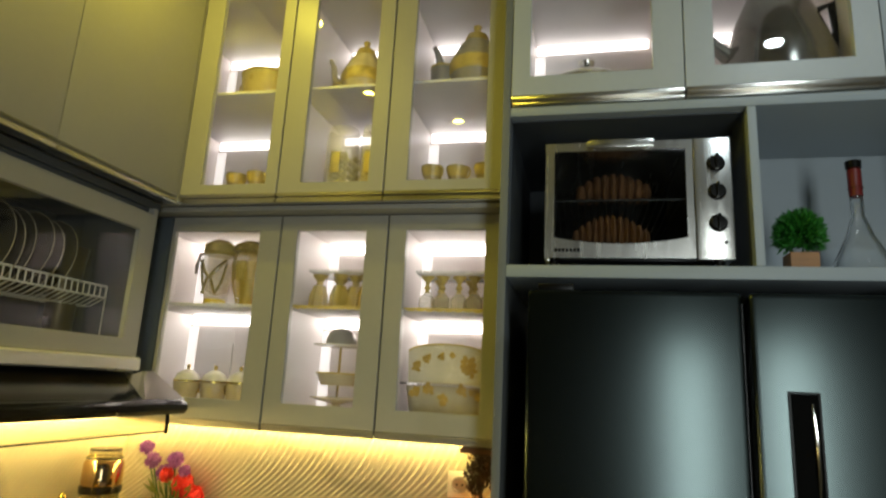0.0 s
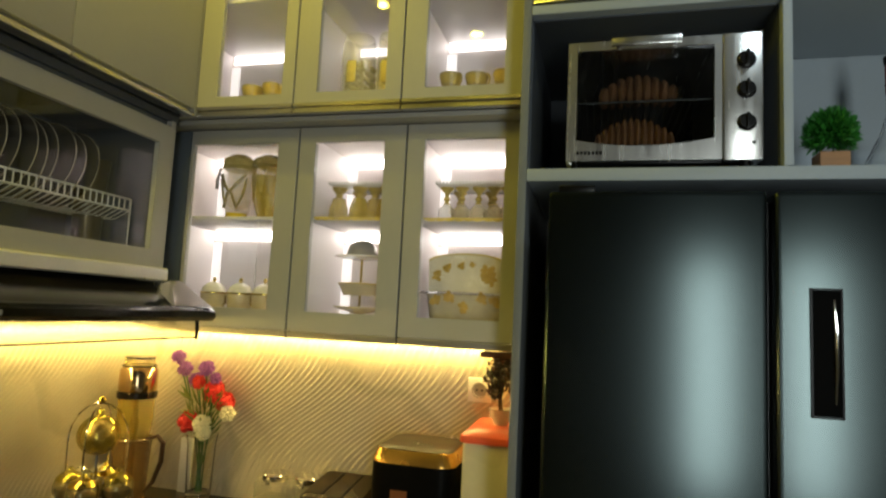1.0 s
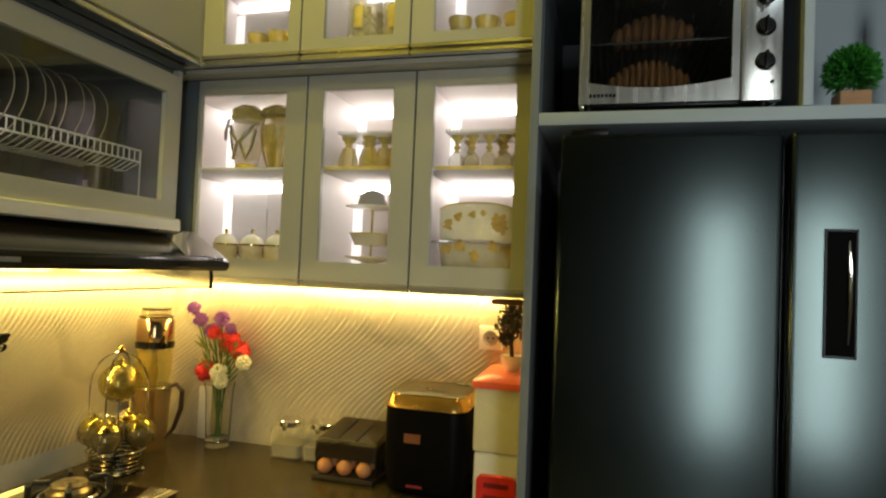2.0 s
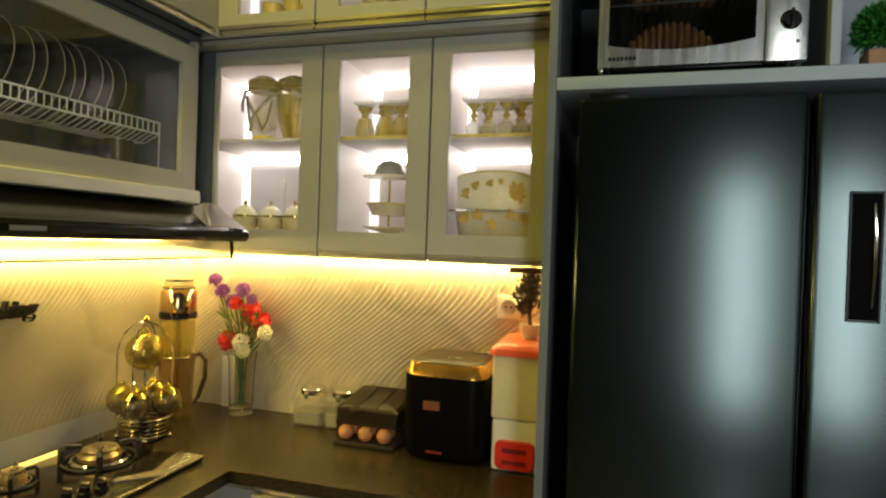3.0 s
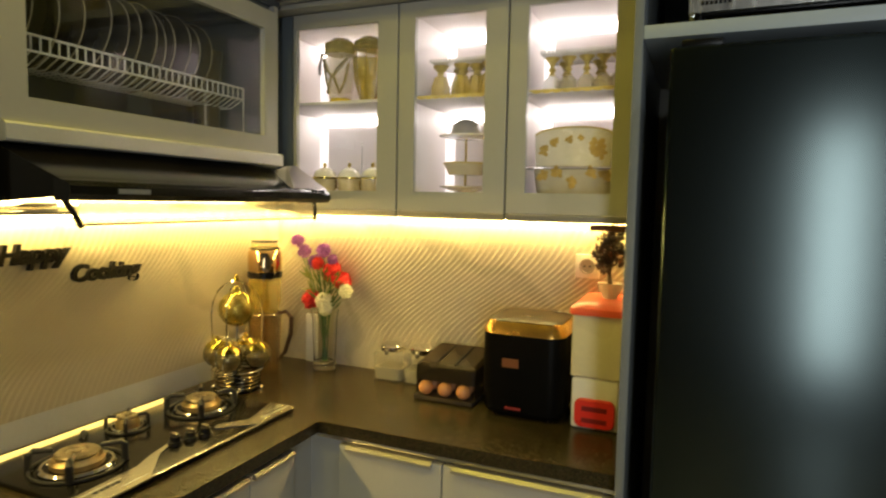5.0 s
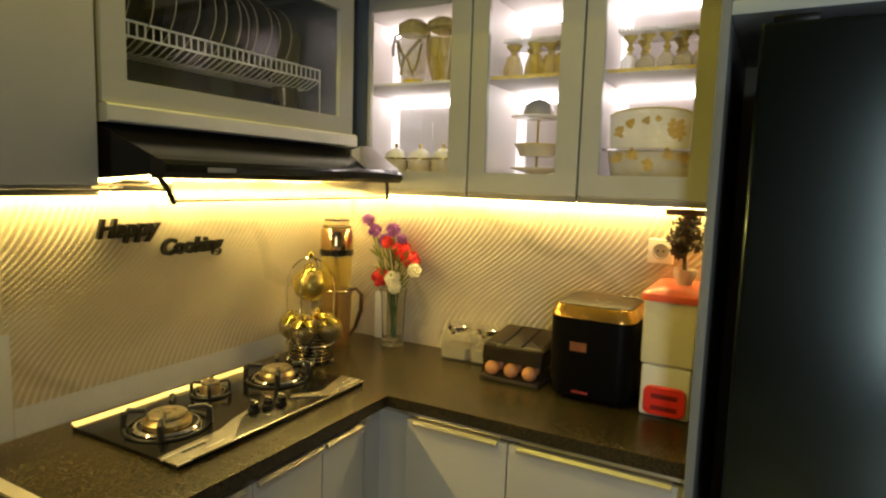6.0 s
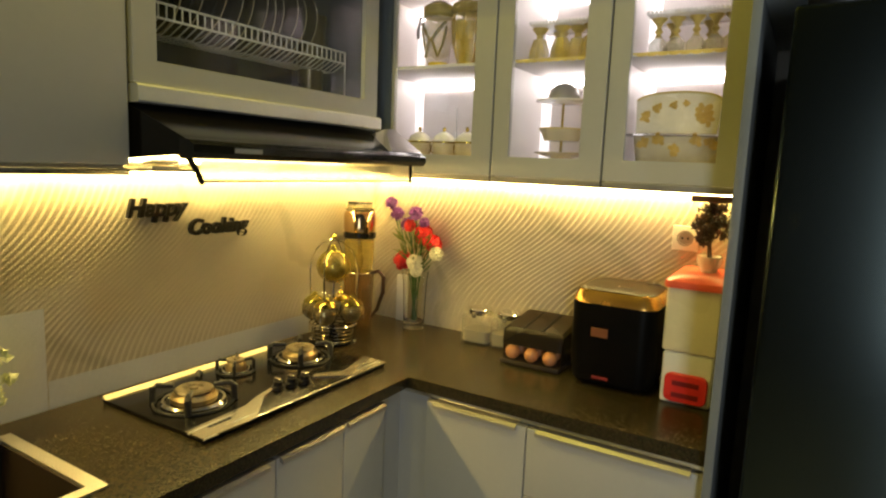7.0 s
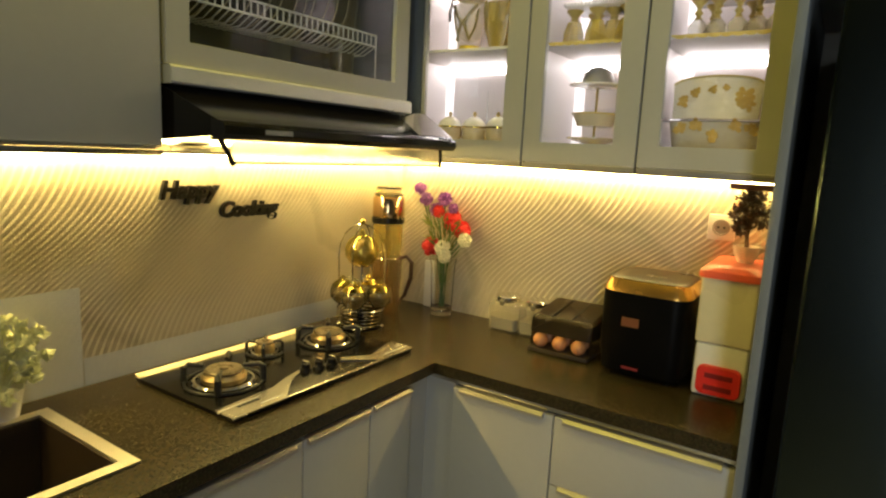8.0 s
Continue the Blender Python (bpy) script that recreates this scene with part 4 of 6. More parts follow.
# ---- sink ----
sk = thing("sink", (0.28, -1.8, C), "dark steel sink with a broad pale steel rim", "sink")
bm = B()
bx(bm, 0.083, 0.482, -1.503, -1.473, C + 0.0005, C + 0.006)
bx(bm, 0.083, 0.482, -2.13, -2.10, C + 0.0005, C + 0.006)
bx(bm, 0.083, 0.112, -2.0998, -1.5032, C + 0.0005, C + 0.006)
bx(bm, 0.453, 0.482, -2.0998, -1.5032, C + 0.0005, C + 0.006)
part("rim", bm, surface("satin_steel_rim", (0.72, 0.66, 0.55), 0.42, 1.0, 0.1, 8, 200, 0.05), sk, "pale brushed steel rim")
bm = B()
shell = []
for x0, x1, y0, y1, z in ((0.112, 0.453, -2.1, -1.503, C - 0.206), (0.112, 0.453, -2.1, -1.503, C), (0.116, 0.449, -2.096, -1.507, C), (0.124, 0.441, -2.088, -1.515, C - 0.2)):
    shell.append([bm.verts.new(p) for p in ((x0, y0, z), (x1, y0, z), (x1, y1, z), (x0, y1, z))])
for lo, hi in zip(shell, shell[1:]):
    for k in range(4):
        bm.faces.new((lo[k], lo[(k + 1) % 4], hi[(k + 1) % 4], hi[k]))
bm.faces.new(shell[0][::-1])
bm.faces.new(shell[-1])
part("basin", bm, surface("dark_steel_basin", (0.055, 0.037, 0.023), 0.45, 0.3, 0.2, 6), sk, "dull dark basin")
part("drain", lathe([(0, 0), (0.04, 0), (0.04, 0.003), (0.03, 0.002), (0, 0.002)], (0.28, -1.8, C - 0.2), 24), CHROME, sk)

# flowering plant by the sink
pp = thing("potted_plant", (0.062, -1.56, C), "pale leafy artificial plant in a white pot", "plant")
part("pot", lathe([(0, 0.006), (0.034, 0.0062), (0.046, 0.07), (0.049, 0.075), (0.044, 0.075), (0.04, 0.06), (0, 0.058)], (0.062, -1.56, C), 28), WHITEP, pp, "small white pot")
rng = random.Random(11)
bm = B()
for k in range(46):
    a, e = rng.uniform(0, 2 * math.pi), rng.uniform(-0.25, 1.45)
    d = Vector((math.cos(a) * math.cos(e) * 0.6, math.sin(a) * math.cos(e), math.sin(e) * 1.25))
    head = Vector((0.075, -1.56, C + 0.095)) + d * rng.uniform(0.035, 0.115)
    head.x = max(head.x, 0.035)
    tube([Vector((0.068, -1.56, C + 0.06)), (head + Vector((0.068, -1.56, C + 0.09))) / 2, head], 0.0016, 5, bm)
    for q in range(17):
        f = (d + Vector((rng.gauss(0.2, 0.7), rng.gauss(0, 0.7), rng.gauss(0.1, 0.6)))).normalized()
        if head.x + f.x * 0.03 < 0.012:
            f.x = abs(f.x)
        leaf(bm, head, f, rng.uniform(0.02, 0.034), 0.025, rng)
part("foliage", bm, PALELEAF, pp)

# ---- wall sign ----


def word(text, y, z, size, label):
    cu = bpy.data.curves.new("sign", "FONT")
    cu.body, cu.size, cu.extrude, cu.shear, cu.offset, cu.space_character = text, size, 0.007, 0.25, 0.0026, 0.98
    tmp = bpy.data.objects.new("sign", cu)
    scene.collection.objects.link(tmp)
    me = bpy.data.meshes.new_from_object(tmp.evaluated_get(bpy.context.evaluated_depsgraph_get()))
    bpy.data.objects.remove(tmp)
    me.transform(Matrix.Translation((0.0125, y, z)) @ Matrix.Rotation(radians(90), 4, "Z") @ Matrix.Rotation(radians(90), 4, "X"))
    me.materials.clear()
    me.materials.append(SIGN)
    ob = new("wall_sign", me)
    tagged(ob, label, "wall sign", "wall lettering")
    return ob


word("Happy", -1.135, 1.368, 0.072, "black cut-out lettering reading Happy on the ribbed wall")
word("Cooking", -0.94, 1.305, 0.066, "black cut-out lettering reading Cooking on the ribbed wall")

# ---- socket and box under the cabinet ----
so = thing("wall_socket", (1.288, -0.006, 1.343), "cream round wall socket on a square plate", "socket")
part("plate", box(1.247, 1.329, -0.014, -0.0045, 1.302, 1.384, 0.004, 3), SOCKETM, so)
bm = lathe([(0.024, 0), (0.026, 0), (0.026, 0.004), (0.022, 0.004), (0.021, 0.001), (0, 0.001)], (0, 0, 0), 28)
bmesh.ops.rotate(bm, verts=bm.verts, cent=(0, 0, 0), matrix=Matrix.Rotation(radians(90), 3, "X"))
bmesh.ops.translate(bm, verts=bm.verts, vec=(1.288, -0.0142, 1.343))
part("well", bm, surface("socket_shadow_grey", (0.35, 0.32, 0.27), 0.4), so)
for dx in (-0.009, 0.009):
    part("hole", box(1.288 + dx - 0.003, 1.288 + dx + 0.003, -0.0165, -0.015, 1.34, 1.346, 0), PLASTIC, so)
sb = thing("switch_box", (1.41, -0.33, 1.493), "small brown switch box under the wall cabinet", "switch box")
part("case", box(1.35, 1.46, -0.365, -0.29, 1.478, 1.4935, 0.003), surface("brown_plastic", (0.12, 0.05, 0.03), 0.4), sb)

def rounded(x0, x1, y0, y1, r, n=6):
    out = []
    for cx, cy, a in ((x1 - r, y1 - r, 0), (x0 + r, y1 - r, 90), (x0 + r, y0 + r, 180), (x1 - r, y0 + r, 270)):
        for k in range(n + 1):
            t2 = radians(a + 90 * k / n)
            out.append((cx + r * math.cos(t2), cy + r * math.sin(t2)))
    return out


# ---- rice dispenser and bonsai ----
rd = thing("rice_dispenser", (1.37, -0.16, C), "milky plastic rice dispenser with a red lid", "rice dispenser")
part("lower_case", box(1.3, 1.44, -0.29, -0.02, C + 0.001, 1.036, 0.012, 3), WHITEP, rd, "white plastic lower case")
part("upper_bin", box(1.296, 1.444, -0.294, -0.018, 1.037, 1.226, 0.01, 3), MILKY, rd, "milky bin showing rice")
LID = ((1.288, 1.452, -0.305, -0.012, 0.022, 1.2265), (1.286, 1.454, -0.307, -0.01, 0.024, 1.234), (1.288, 1.452, -0.305, -0.012, 0.024, 1.246), (1.3, 1.44, -0.29, -0.025, 0.03, 1.257), (1.33, 1.41, -0.24, -0.06, 0.03, 1.2615))
bm = B()
rings = [[bm.verts.new((x, y, q[5])) for x, y in rounded(*q[:5])] for q in LID]
for r0, r1 in zip(rings, rings[1:]):
    for k in range(len(r0)):
        bm.faces.new((r0[k], r0[(k + 1) % len(r0)], r1[(k + 1) % len(r0)], r1[k]))
bm.faces.new(rings[0])
bm.faces.new(rings[-1])
lid = part("lid", bm, CORAL, rd, "bright red domed lid")
bm = B()
rings = [[bm.verts.new((x, y, z)) for x, z in RR] for y, RR in ((-0.2895, rounded(1.313, 1.43, 0.89, 0.976, 0.02)), (-0.3, rounded(1.313, 1.43, 0.89, 0.976, 0.02)), (-0.303, rounded(1.316, 1.427, 0.893, 0.973, 0.018)))]
for r0, r1 in zip(rings, rings[1:]):
    for k in range(len(r0)):
        bm.faces.new((r0[k], r0[(k + 1) % len(r0)], r1[(k + 1) % len(r0)], r1[k]))
bm.faces.new(rings[0])
bm.faces.new(rings[-1])
dr = part("drawer", bm, RED, rd, "red dispensing drawer")
for z in (0.913, 0.948):
    part("slot", box(1.335, 1.408, -0.3045, -0.3032, z - 0.007, z + 0.007, 0.0), surface("dark_red_slot", (0.2, 0.01, 0.01), 0.4), dr)
bo = thing("bonsai", (1.385, -0.16, 1.262), "small dark bonsai in a round white pot", "plant")
part("pot", lathe([(0, 0.0005), (0.022, 0.0005), (0.023, 0.006), (0.034, 0.026), (0.037, 0.046), (0.039, 0.048), (0.034, 0.048), (0.03, 0.038), (0, 0.037)], (1.385, -0.16, 1.262), 24), PORCELAIN, bo, "small white footed pot")
part("trunk", tube([(1.385, -0.16, 1.30), (1.38, -0.155, 1.345), (1.39, -0.162, 1.385), (1.384, -0.16, 1.43)], [0.008, 0.006, 0.005, 0.003], 8), surface("bark", (0.1, 0.06, 0.03), 0.8, 0, 0.4, 40, 150, 0.5), bo)
rng = random.Random(5)
bm = B()
for c, r in (((1.385, -0.16, 1.43), 0.042), ((1.36, -0.15, 1.40), 0.03), ((1.412, -0.17, 1.395), 0.03), ((1.39, -0.16, 1.455), 0.028), ((1.365, -0.165, 1.365), 0.02)):
    for k in range(330):
        d = Vector((rng.gauss(0, 1), rng.gauss(0, 1), rng.gauss(0, 1))).normalized()
        leaf(bm, Vector(c) + d * r * rng.uniform(0.2, 1), d + Vector((0, 0, 0.3)), rng.uniform(0.009, 0.016), 0.007, rng)
part("foliage", bm, DARKLEAF, bo)

# ---- rice cooker ----
rc = thing("rice_cooker", (1.158, -0.17, C), "black square rice cooker with a bronze rim", "rice cooker")


def loft(sections):
    """Joins rounded rectangles (x0, x1, y0, y1, radius, height) from below upwards."""
    bm = B()
    rings = [[bm.verts.new((x, y, s[5])) for x, y in rounded(*s[:5])] for s in sections]
    n = len(rings[0])
    for a, b in zip(rings, rings[1:]):
        for k in range(n):
            bm.faces.new((a[k], a[(k + 1) % n], b[(k + 1) % n], b[k]))
    bm.faces.new(rings[0])
    bm.faces.new(rings[-1])
    return bm


X0, X1, Y0, Y1 = 1.014, 1.276, -0.31, -0.05
part("body", loft([(X0 + .02, X1 - .02, Y0 + .02, Y1 - .02, .04, C + 0.008), (X0 + .008, X1 - .008, Y0 + .008, Y1 - .008, .045, C + 0.02), (X0, X1, Y0, Y1, .05, C + 0.09), (X0, X1, Y0, Y1, .05, 1.146)]), COOKER, rc)
part("rim", loft([(X0 - .001, X1 + .001, Y0 - .001, Y1 + .001, .05, 1.1465), (X0, X1, Y0, Y1, .05, 1.154), (X0 + .012, X1 - .012, Y0 + .014, Y1 - .012, .045, 1.183), (X0 + .016, X1 - .016, Y0 + .018, Y1 - .016, .045, 1.185)]), BRONZE, rc, "shiny bronze rim")
lidc = part("lid", loft([(X0 + .014, X1 - .014, Y0 + .016, Y1 - .014, .045, 1.1855), (X0 + .018, X1 - .018, Y0 + .022, Y1 - .018, .045, 1.189), (X0 + .032, X1 - .032, Y0 + .04, Y1 - .03, .04, 1.192)]), surface("brown_black_lid", (0.045, 0.031, 0.017), 0.42, 0, 0.2, 10, 100, 0.02, spec=0.15), rc, "dark lid")
part("steam_vent", box(1.2, 1.245, -0.115, -0.085, 1.1925, 1.197, 0.002), STEEL, lidc)
bm = B()
for k in range(5):
    bx(bm, 1.125 + k * 0.013, 1.134 + k * 0.013, -0.225, -0.212, 1.1922, 1.1928)
part("badge", bm, STEEL, lidc, "small pale maker's badge")
part("panel", bev(prism([(1.089, -0.3145), (1.14, -0.3145), (1.14, -0.3095), (1.089, -0.3095)], 1.045, 1.072), 0.0024, 3), surface("copper_button", (0.3, 0.11, 0.045), 0.35, 0.3), rc, "copper-coloured button panel")
part("label_plate", box(1.1, 1.15, -0.3115, -0.3085, 0.912, 0.92, 0.0), surface("dim_red_badge", (0.25, 0.03, 0.03), 0.4), rc)
for x in (X0 + 0.05, X1 - 0.05):
    for y in (Y0 + 0.05, Y1 - 0.05):
        part("foot", lathe([(0.012, 0), (0.012, 0.009)], (x, y, C + 0.0003), 12), PLASTIC, rc)

# ---- egg box ----
eb = thing("egg_box", (0.868, -0.14, C), "smoky brown plastic egg box with eggs inside", "egg box")
part("tray", box(0.762, 0.974, -0.264, -0.03, C + 0.001, C + 0.016, 0.004, 2), surface("dark_tray", (0.04, 0.028, 0.02), 0.4), eb)
bm = B()
bx(bm, 0.762, 0.764, -0.238, -0.032, C + 0.0165, C + 0.0655)
bx(bm, 0.972, 0.974, -0.238, -0.032, C + 0.0165, C + 0.0655)
bx(bm, 0.764, 0.972, -0.034, -0.032, C + 0.0165, C + 0.0655)
part("wall", bm, SMOKED, eb, "smoky transparent walls")
lidm = surface("brown_smoked_plastic", (0.02, 0.0125, 0.0055), 0.45, 0, 0.25, 10, 100, 0.03, spec=0.16)
lidm.node_tree.nodes["Principled BSDF"].inputs["Alpha"].default_value = 0.9
bm = loft([(0.758, 0.978, -0.246, -0.028, .012, C + 0.066), (0.758, 0.978, -0.24, -0.027, .014, C + 0.112), (0.77, 0.966, -0.228, -0.04, .012, C + 0.122)])
for v in bm.verts:
    if v.co.z > C + 0.07:
        v.co.z += (v.co.y + 0.25) * 0.13
le = part("lid", bm, lidm, eb, "brown lid with raised ribs")
for x in (0.832, 0.9):
    part("rib", tube([(x, -0.226, C + 0.125), (x, -0.05, C + 0.148)], 0.0045, 6), PLASTIC, le)
eg = None
for j in range(3):
    for k in range(3):
        x, y = 0.8 + k * 0.066 + 0.004 * math.sin(j * 3 + k), -0.243 + j * 0.064
        if eg is None:
            eg = thing("egg", (x, y, C + 0.0165), "brown hen's egg in the smoky box", "egg", "eggs in the box")
            prof = [(0.0, 0.0)] + [(0.0245 * math.sin(a) * (1 - 0.12 * math.cos(a)), 0.0285 - 0.0285 * math.cos(a)) for a in [math.pi * q / 14 for q in range(1, 14)]] + [(0.0, 0.057)]
            bm = lathe(prof, (x, y, C + 0.0165), 20)
            bmesh.ops.rotate(bm, verts=bm.verts, cent=(x, y, C + 0.039), matrix=Matrix.Rotation(radians(78), 3, "X"))
            bmesh.ops.translate(bm, verts=bm.verts, vec=(0, 0.01, 0))
            part("shell", bm, EGG, eg)
        else:
            copy_thing(eg, pose(x, y, C + 0.0165, 0, 0, 17 * math.sin(3 * k + 2 * j)))

# ---- small jars ----
jr = None
for x, y in ((0.585, -0.075), (0.705, -0.07)):
    if jr is None:
        jr = thing("seasoning_jar", (x, y, C), "small clear jar of pale powder with a steel lid", "jar", "seasoning jars")
        part("vessel", loft([(x - .055, x + .055, y - .05, y + .05, .016, C + 0.001), (x - .06, x + .06, y - .054, y + .054, .018, C + 0.006), (x - .06, x + .06, y - .054, y + .054, .018, C + 0.1), (x - .052, x + .052, y - .046, y + .046, .018, C + 0.108)]), PLAINGLASS, jr)
        part("contents", loft([(x - .052, x + .052, y - .046, y + .046, .014, C + 0.006), (x - .055, x + .055, y - .049, y + .049, .014, C + 0.05)]), surface("pale_powder", (0.31, 0.27, 0.17), 0.8), jr, "pale powder")
        lidj = part("lid", lathe([(0, 0.1085), (0.047, 0.1085), (0.048, 0.111), (0.048, 0.128), (0.044, 0.132), (0, 0.132)], (x, y, C), 24), CHROME, jr, "shiny steel lid")
        part("clasp", box(x - 0.008, x + 0.008, y - 0.056, y - 0.0475, C + 0.1, C + 0.124, 0.002), STEEL, lidj, "small steel clasp")
    else:
        copy_thing(jr, pose(x, y, C, 0, 0, 4))

# ---- white board in the corner ----
cb = thing("chopping_board", (0.16, -0.03, C), "white plastic chopping board leaning in the corner", "chopping board")
bm = box(0.15, 0.2, -0.024, -0.014, C + 0.001, C + 0.2, 0.004, 2)
part("slab", bm, WHITEP, cb)

# ---- vase of flowers ----
va = thing("flower_vase", (0.278, -0.075, C), "clear glass vase with purple, red and white artificial flowers", "vase")
vx, vy = 0.278, -0.075
part("vessel", lathe([(0, 0.001), (0.044, 0.001), (0.046, 0.012), (0.044, 0.03), (0.05, 0.2), (0.056, 0.232), (0.053, 0.232), (0.047, 0.2), (0.041, 0.03), (0, 0.022)], (vx, vy, C), 24), CLEAR, va)
FL = [(0.148, 1.385, 0.024, 0), (0.189, 1.345, 0.026, 0), (0.269, 1.35, 0.027, 0), (0.223, 1.303, 0.028, 0), (0.316, 1.318, 0.02, 0), (0.251, 1.30, 0.02, 1),
      (0.305, 1.268, 0.032, 1), (0.352, 1.23, 0.03, 1), (0.221, 1.155, 0.031, 1), (0.298, 1.158, 0.043, 2), (0.388, 1.2, 0.036, 2), (0.302, 1.125, 0.034, 2)]
rng = random.Random(3)
for n, (x, z, r, kind) in enumerate(FL):
    r *= (1.15, 1.38, 1.0)[kind]
    y = vy - 0.012 * math.sin(n * 1.7) - (0.035 if kind == 2 else 0)
    mid = Vector((vx + (x - vx) * 0.25, vy, C + 0.24))
    part("stem", tube([(vx + 0.01 * math.sin(n), vy + 0.01 * math.cos(n), C + 0.03), mid, ((x + mid.x) / 2 + 0.004, y, (z + mid.z) / 2), (x, y, z)], 0.0025, 6), LEAF, va)
    bm = B()
    if kind == 0:
        blob((x, y, z), r * 0.6, n, 0.2, 2, (1, 1, 1), bm)
        for k in range(220):
            d = Vector((rng.gauss(0, 1), rng.gauss(0, 1), rng.gauss(0, 1))).normalized()
            leaf(bm, Vector((x, y, z)) + d * r * 0.5, d, r * rng.uniform(0.4, 0.6), r * 0.26, rng)
        m = PURPLE
    elif kind == 1:
        blob((x, y, z), r * 0.8, n, 0.25, 3, (1, 1, 0.92), bm)
        for k in range(90):
            d = Vector((rng.gauss(0, 1), rng.gauss(0, 1), rng.gauss(0, 1))).normalized()
            leaf(bm, Vector((x, y, z)) + d * r * 0.62, (d.cross(Vector((0.3, 0.2, 0.9))) + d * 0.7), r * 0.42, r * 0.5, rng)
        m = REDP
    else:
        face = Vector((0.45, -0.85, 0.2)).normalized()
        side = face.cross(Vector((0, 0, 1))).normalized()
        over = side.cross(face)
        for k in range(6):
            a = radians(60 * k + 20 * math.sin(n))
            out = side * math.cos(a) + over * math.sin(a)
            across = face.cross(out)
            cols = []
            for f, w in ((0.0, 0.1), (0.3, 0.38), (0.65, 0.5), (0.9, 0.36), (1.02, 0.08)):
                q = Vector((x, y, z)) + out * r * 0.8 * f + face * r * (0.5 * f - 0.75 * f * f)
                cols.append([bm.verts.new(q + across * r * 0.8 * w * u + face * r * 0.1 * (u * u)) for u in (-1, -0.4, 0.4, 1)])
            for c0, c1 in zip(cols, cols[1:]):
                for u in range(3):
                    bm.faces.new((c0[u], c0[u + 1], c1[u + 1], c1[u]))
        blob(Vector((x, y, z)) + face * r * 0.12, r * 0.2, n, 0.2, 2, (1, 1, 1), bm)
        m = WHITEPT
    part("flower", bm, m, va, ("purple pompom flower", "red rose", "white lily")[kind])
bm = B()
for k in range(38):
    a = rng.uniform(0, 2 * math.pi)
    d = Vector((math.cos(a) * 0.9, -abs(math.sin(a)) * 0.4, rng.uniform(0.3, 1.2)))
    leaf(bm, (vx + 0.04 * math.cos(a), vy - 0.01, rng.uniform(1.11, 1.24)), d, rng.uniform(0.05, 0.1), 0.014, rng)
part("leaves", bm, surface("mixed_leaf", (0.16, 0.2, 0.03), 0.5, 0, 0.4, 30), va)

# ---- tall drink dispenser with a copper cap ----
dx, dy = 0.085, -0.2
dp = thing("glass_press_jug", (dx, dy, C), "tall clear glass press jug with a copper cap", "jug")
part("pitcher", lathe([(0, 0.001), (0.052, 0.001), (0.056, 0.01), (0.063, 0.2), (0.068, 0.226), (0.065, 0.226), (0.06, 0.2), (0.053, 0.012), (0, 0.008)], (dx, dy, C), 28), BROWNJUG, dp, "brown-tinted glass pitcher")
part("upper_glass", lathe([(0.04, 0.21), (0.05, 0.228), (0.06, 0.27), (0.061, 0.362), (0.058, 0.362), (0.057, 0.27), (0.046, 0.228), (0.038, 0.21)], (dx, dy, C), 28), AMBERJUG, dp, "amber-tinted upper glass")
part("pitcher_rim", tube(arc((dx, dy, C + 0.227), 0.0665, 0, 360, 32, "xy")[:-1], 0.0022, 6, None, True), CHROME, dp)
part("plunger", lathe([(0, 0.24), (0.012, 0.24), (0.018, 0.27), (0.014, 0.3), (0, 0.302)], (dx, dy, C), 16), surface("dark_plunger_knob", (0.09, 0.035, 0.018), 0.35), dp)
part("rod", tube([(dx, dy, C + 0.02), (dx, dy, C + 0.37)], 0.009, 10), surface("brown_plunger", (0.07, 0.028, 0.012), 0.4), dp)
part("collar", lathe([(0.03, 0.358), (0.066, 0.366), (0.067, 0.386), (0.06, 0.39), (0, 0.39)], (dx, dy, C), 28), BLACK, dp, "black collar")
part("cap", lathe([(0.0, 0.3905), (0.062, 0.3905), (0.064, 0.4), (0.063, 0.462), (0.058, 0.47), (0.056, 0.472), (0, 0.473)], (dx, dy, C), 32), COPPER, dp, "polished golden copper cap")
part("cap_neck", lathe([(0.0, 0.4735), (0.052, 0.4735), (0.05, 0.5), (0, 0.5015)], (dx, dy, C), 28), AMBERJUG, dp, "amber glass neck")
part("cap_ring", tube(arc((dx, dy, C + 0.478), 0.056, 0, 360, 32, "xy")[:-1], 0.003, 6, None, True), BLACK, dp)
part("cap_top", lathe([(0.0, 0.5025), (0.05, 0.5025), (0.05, 0.509), (0, 0.51)], (dx, dy, C), 28), BLACK, dp)
h = Vector((0.93, 0.1, 0))
q = Vector((dx, dy, C))
part("handle", tube([q + h * 0.062 + Vector((0, 0, 0.225)), q + h * 0.1 + Vector((0, 0, 0.238)), q + h * 0.125 + Vector((0, 0, 0.215)), q + h * 0.122 + Vector((0, 0, 0.15)), q + h * 0.095 + Vector((0, 0, 0.08)), q + h * 0.065 + Vector((0, 0, 0.045))], [0.007, 0.008, 0.009, 0.009, 0.008, 0.006], 10), surface("dark_brown_handle", (0.05, 0.022, 0.012), 0.3), dp, "dark curved handle")

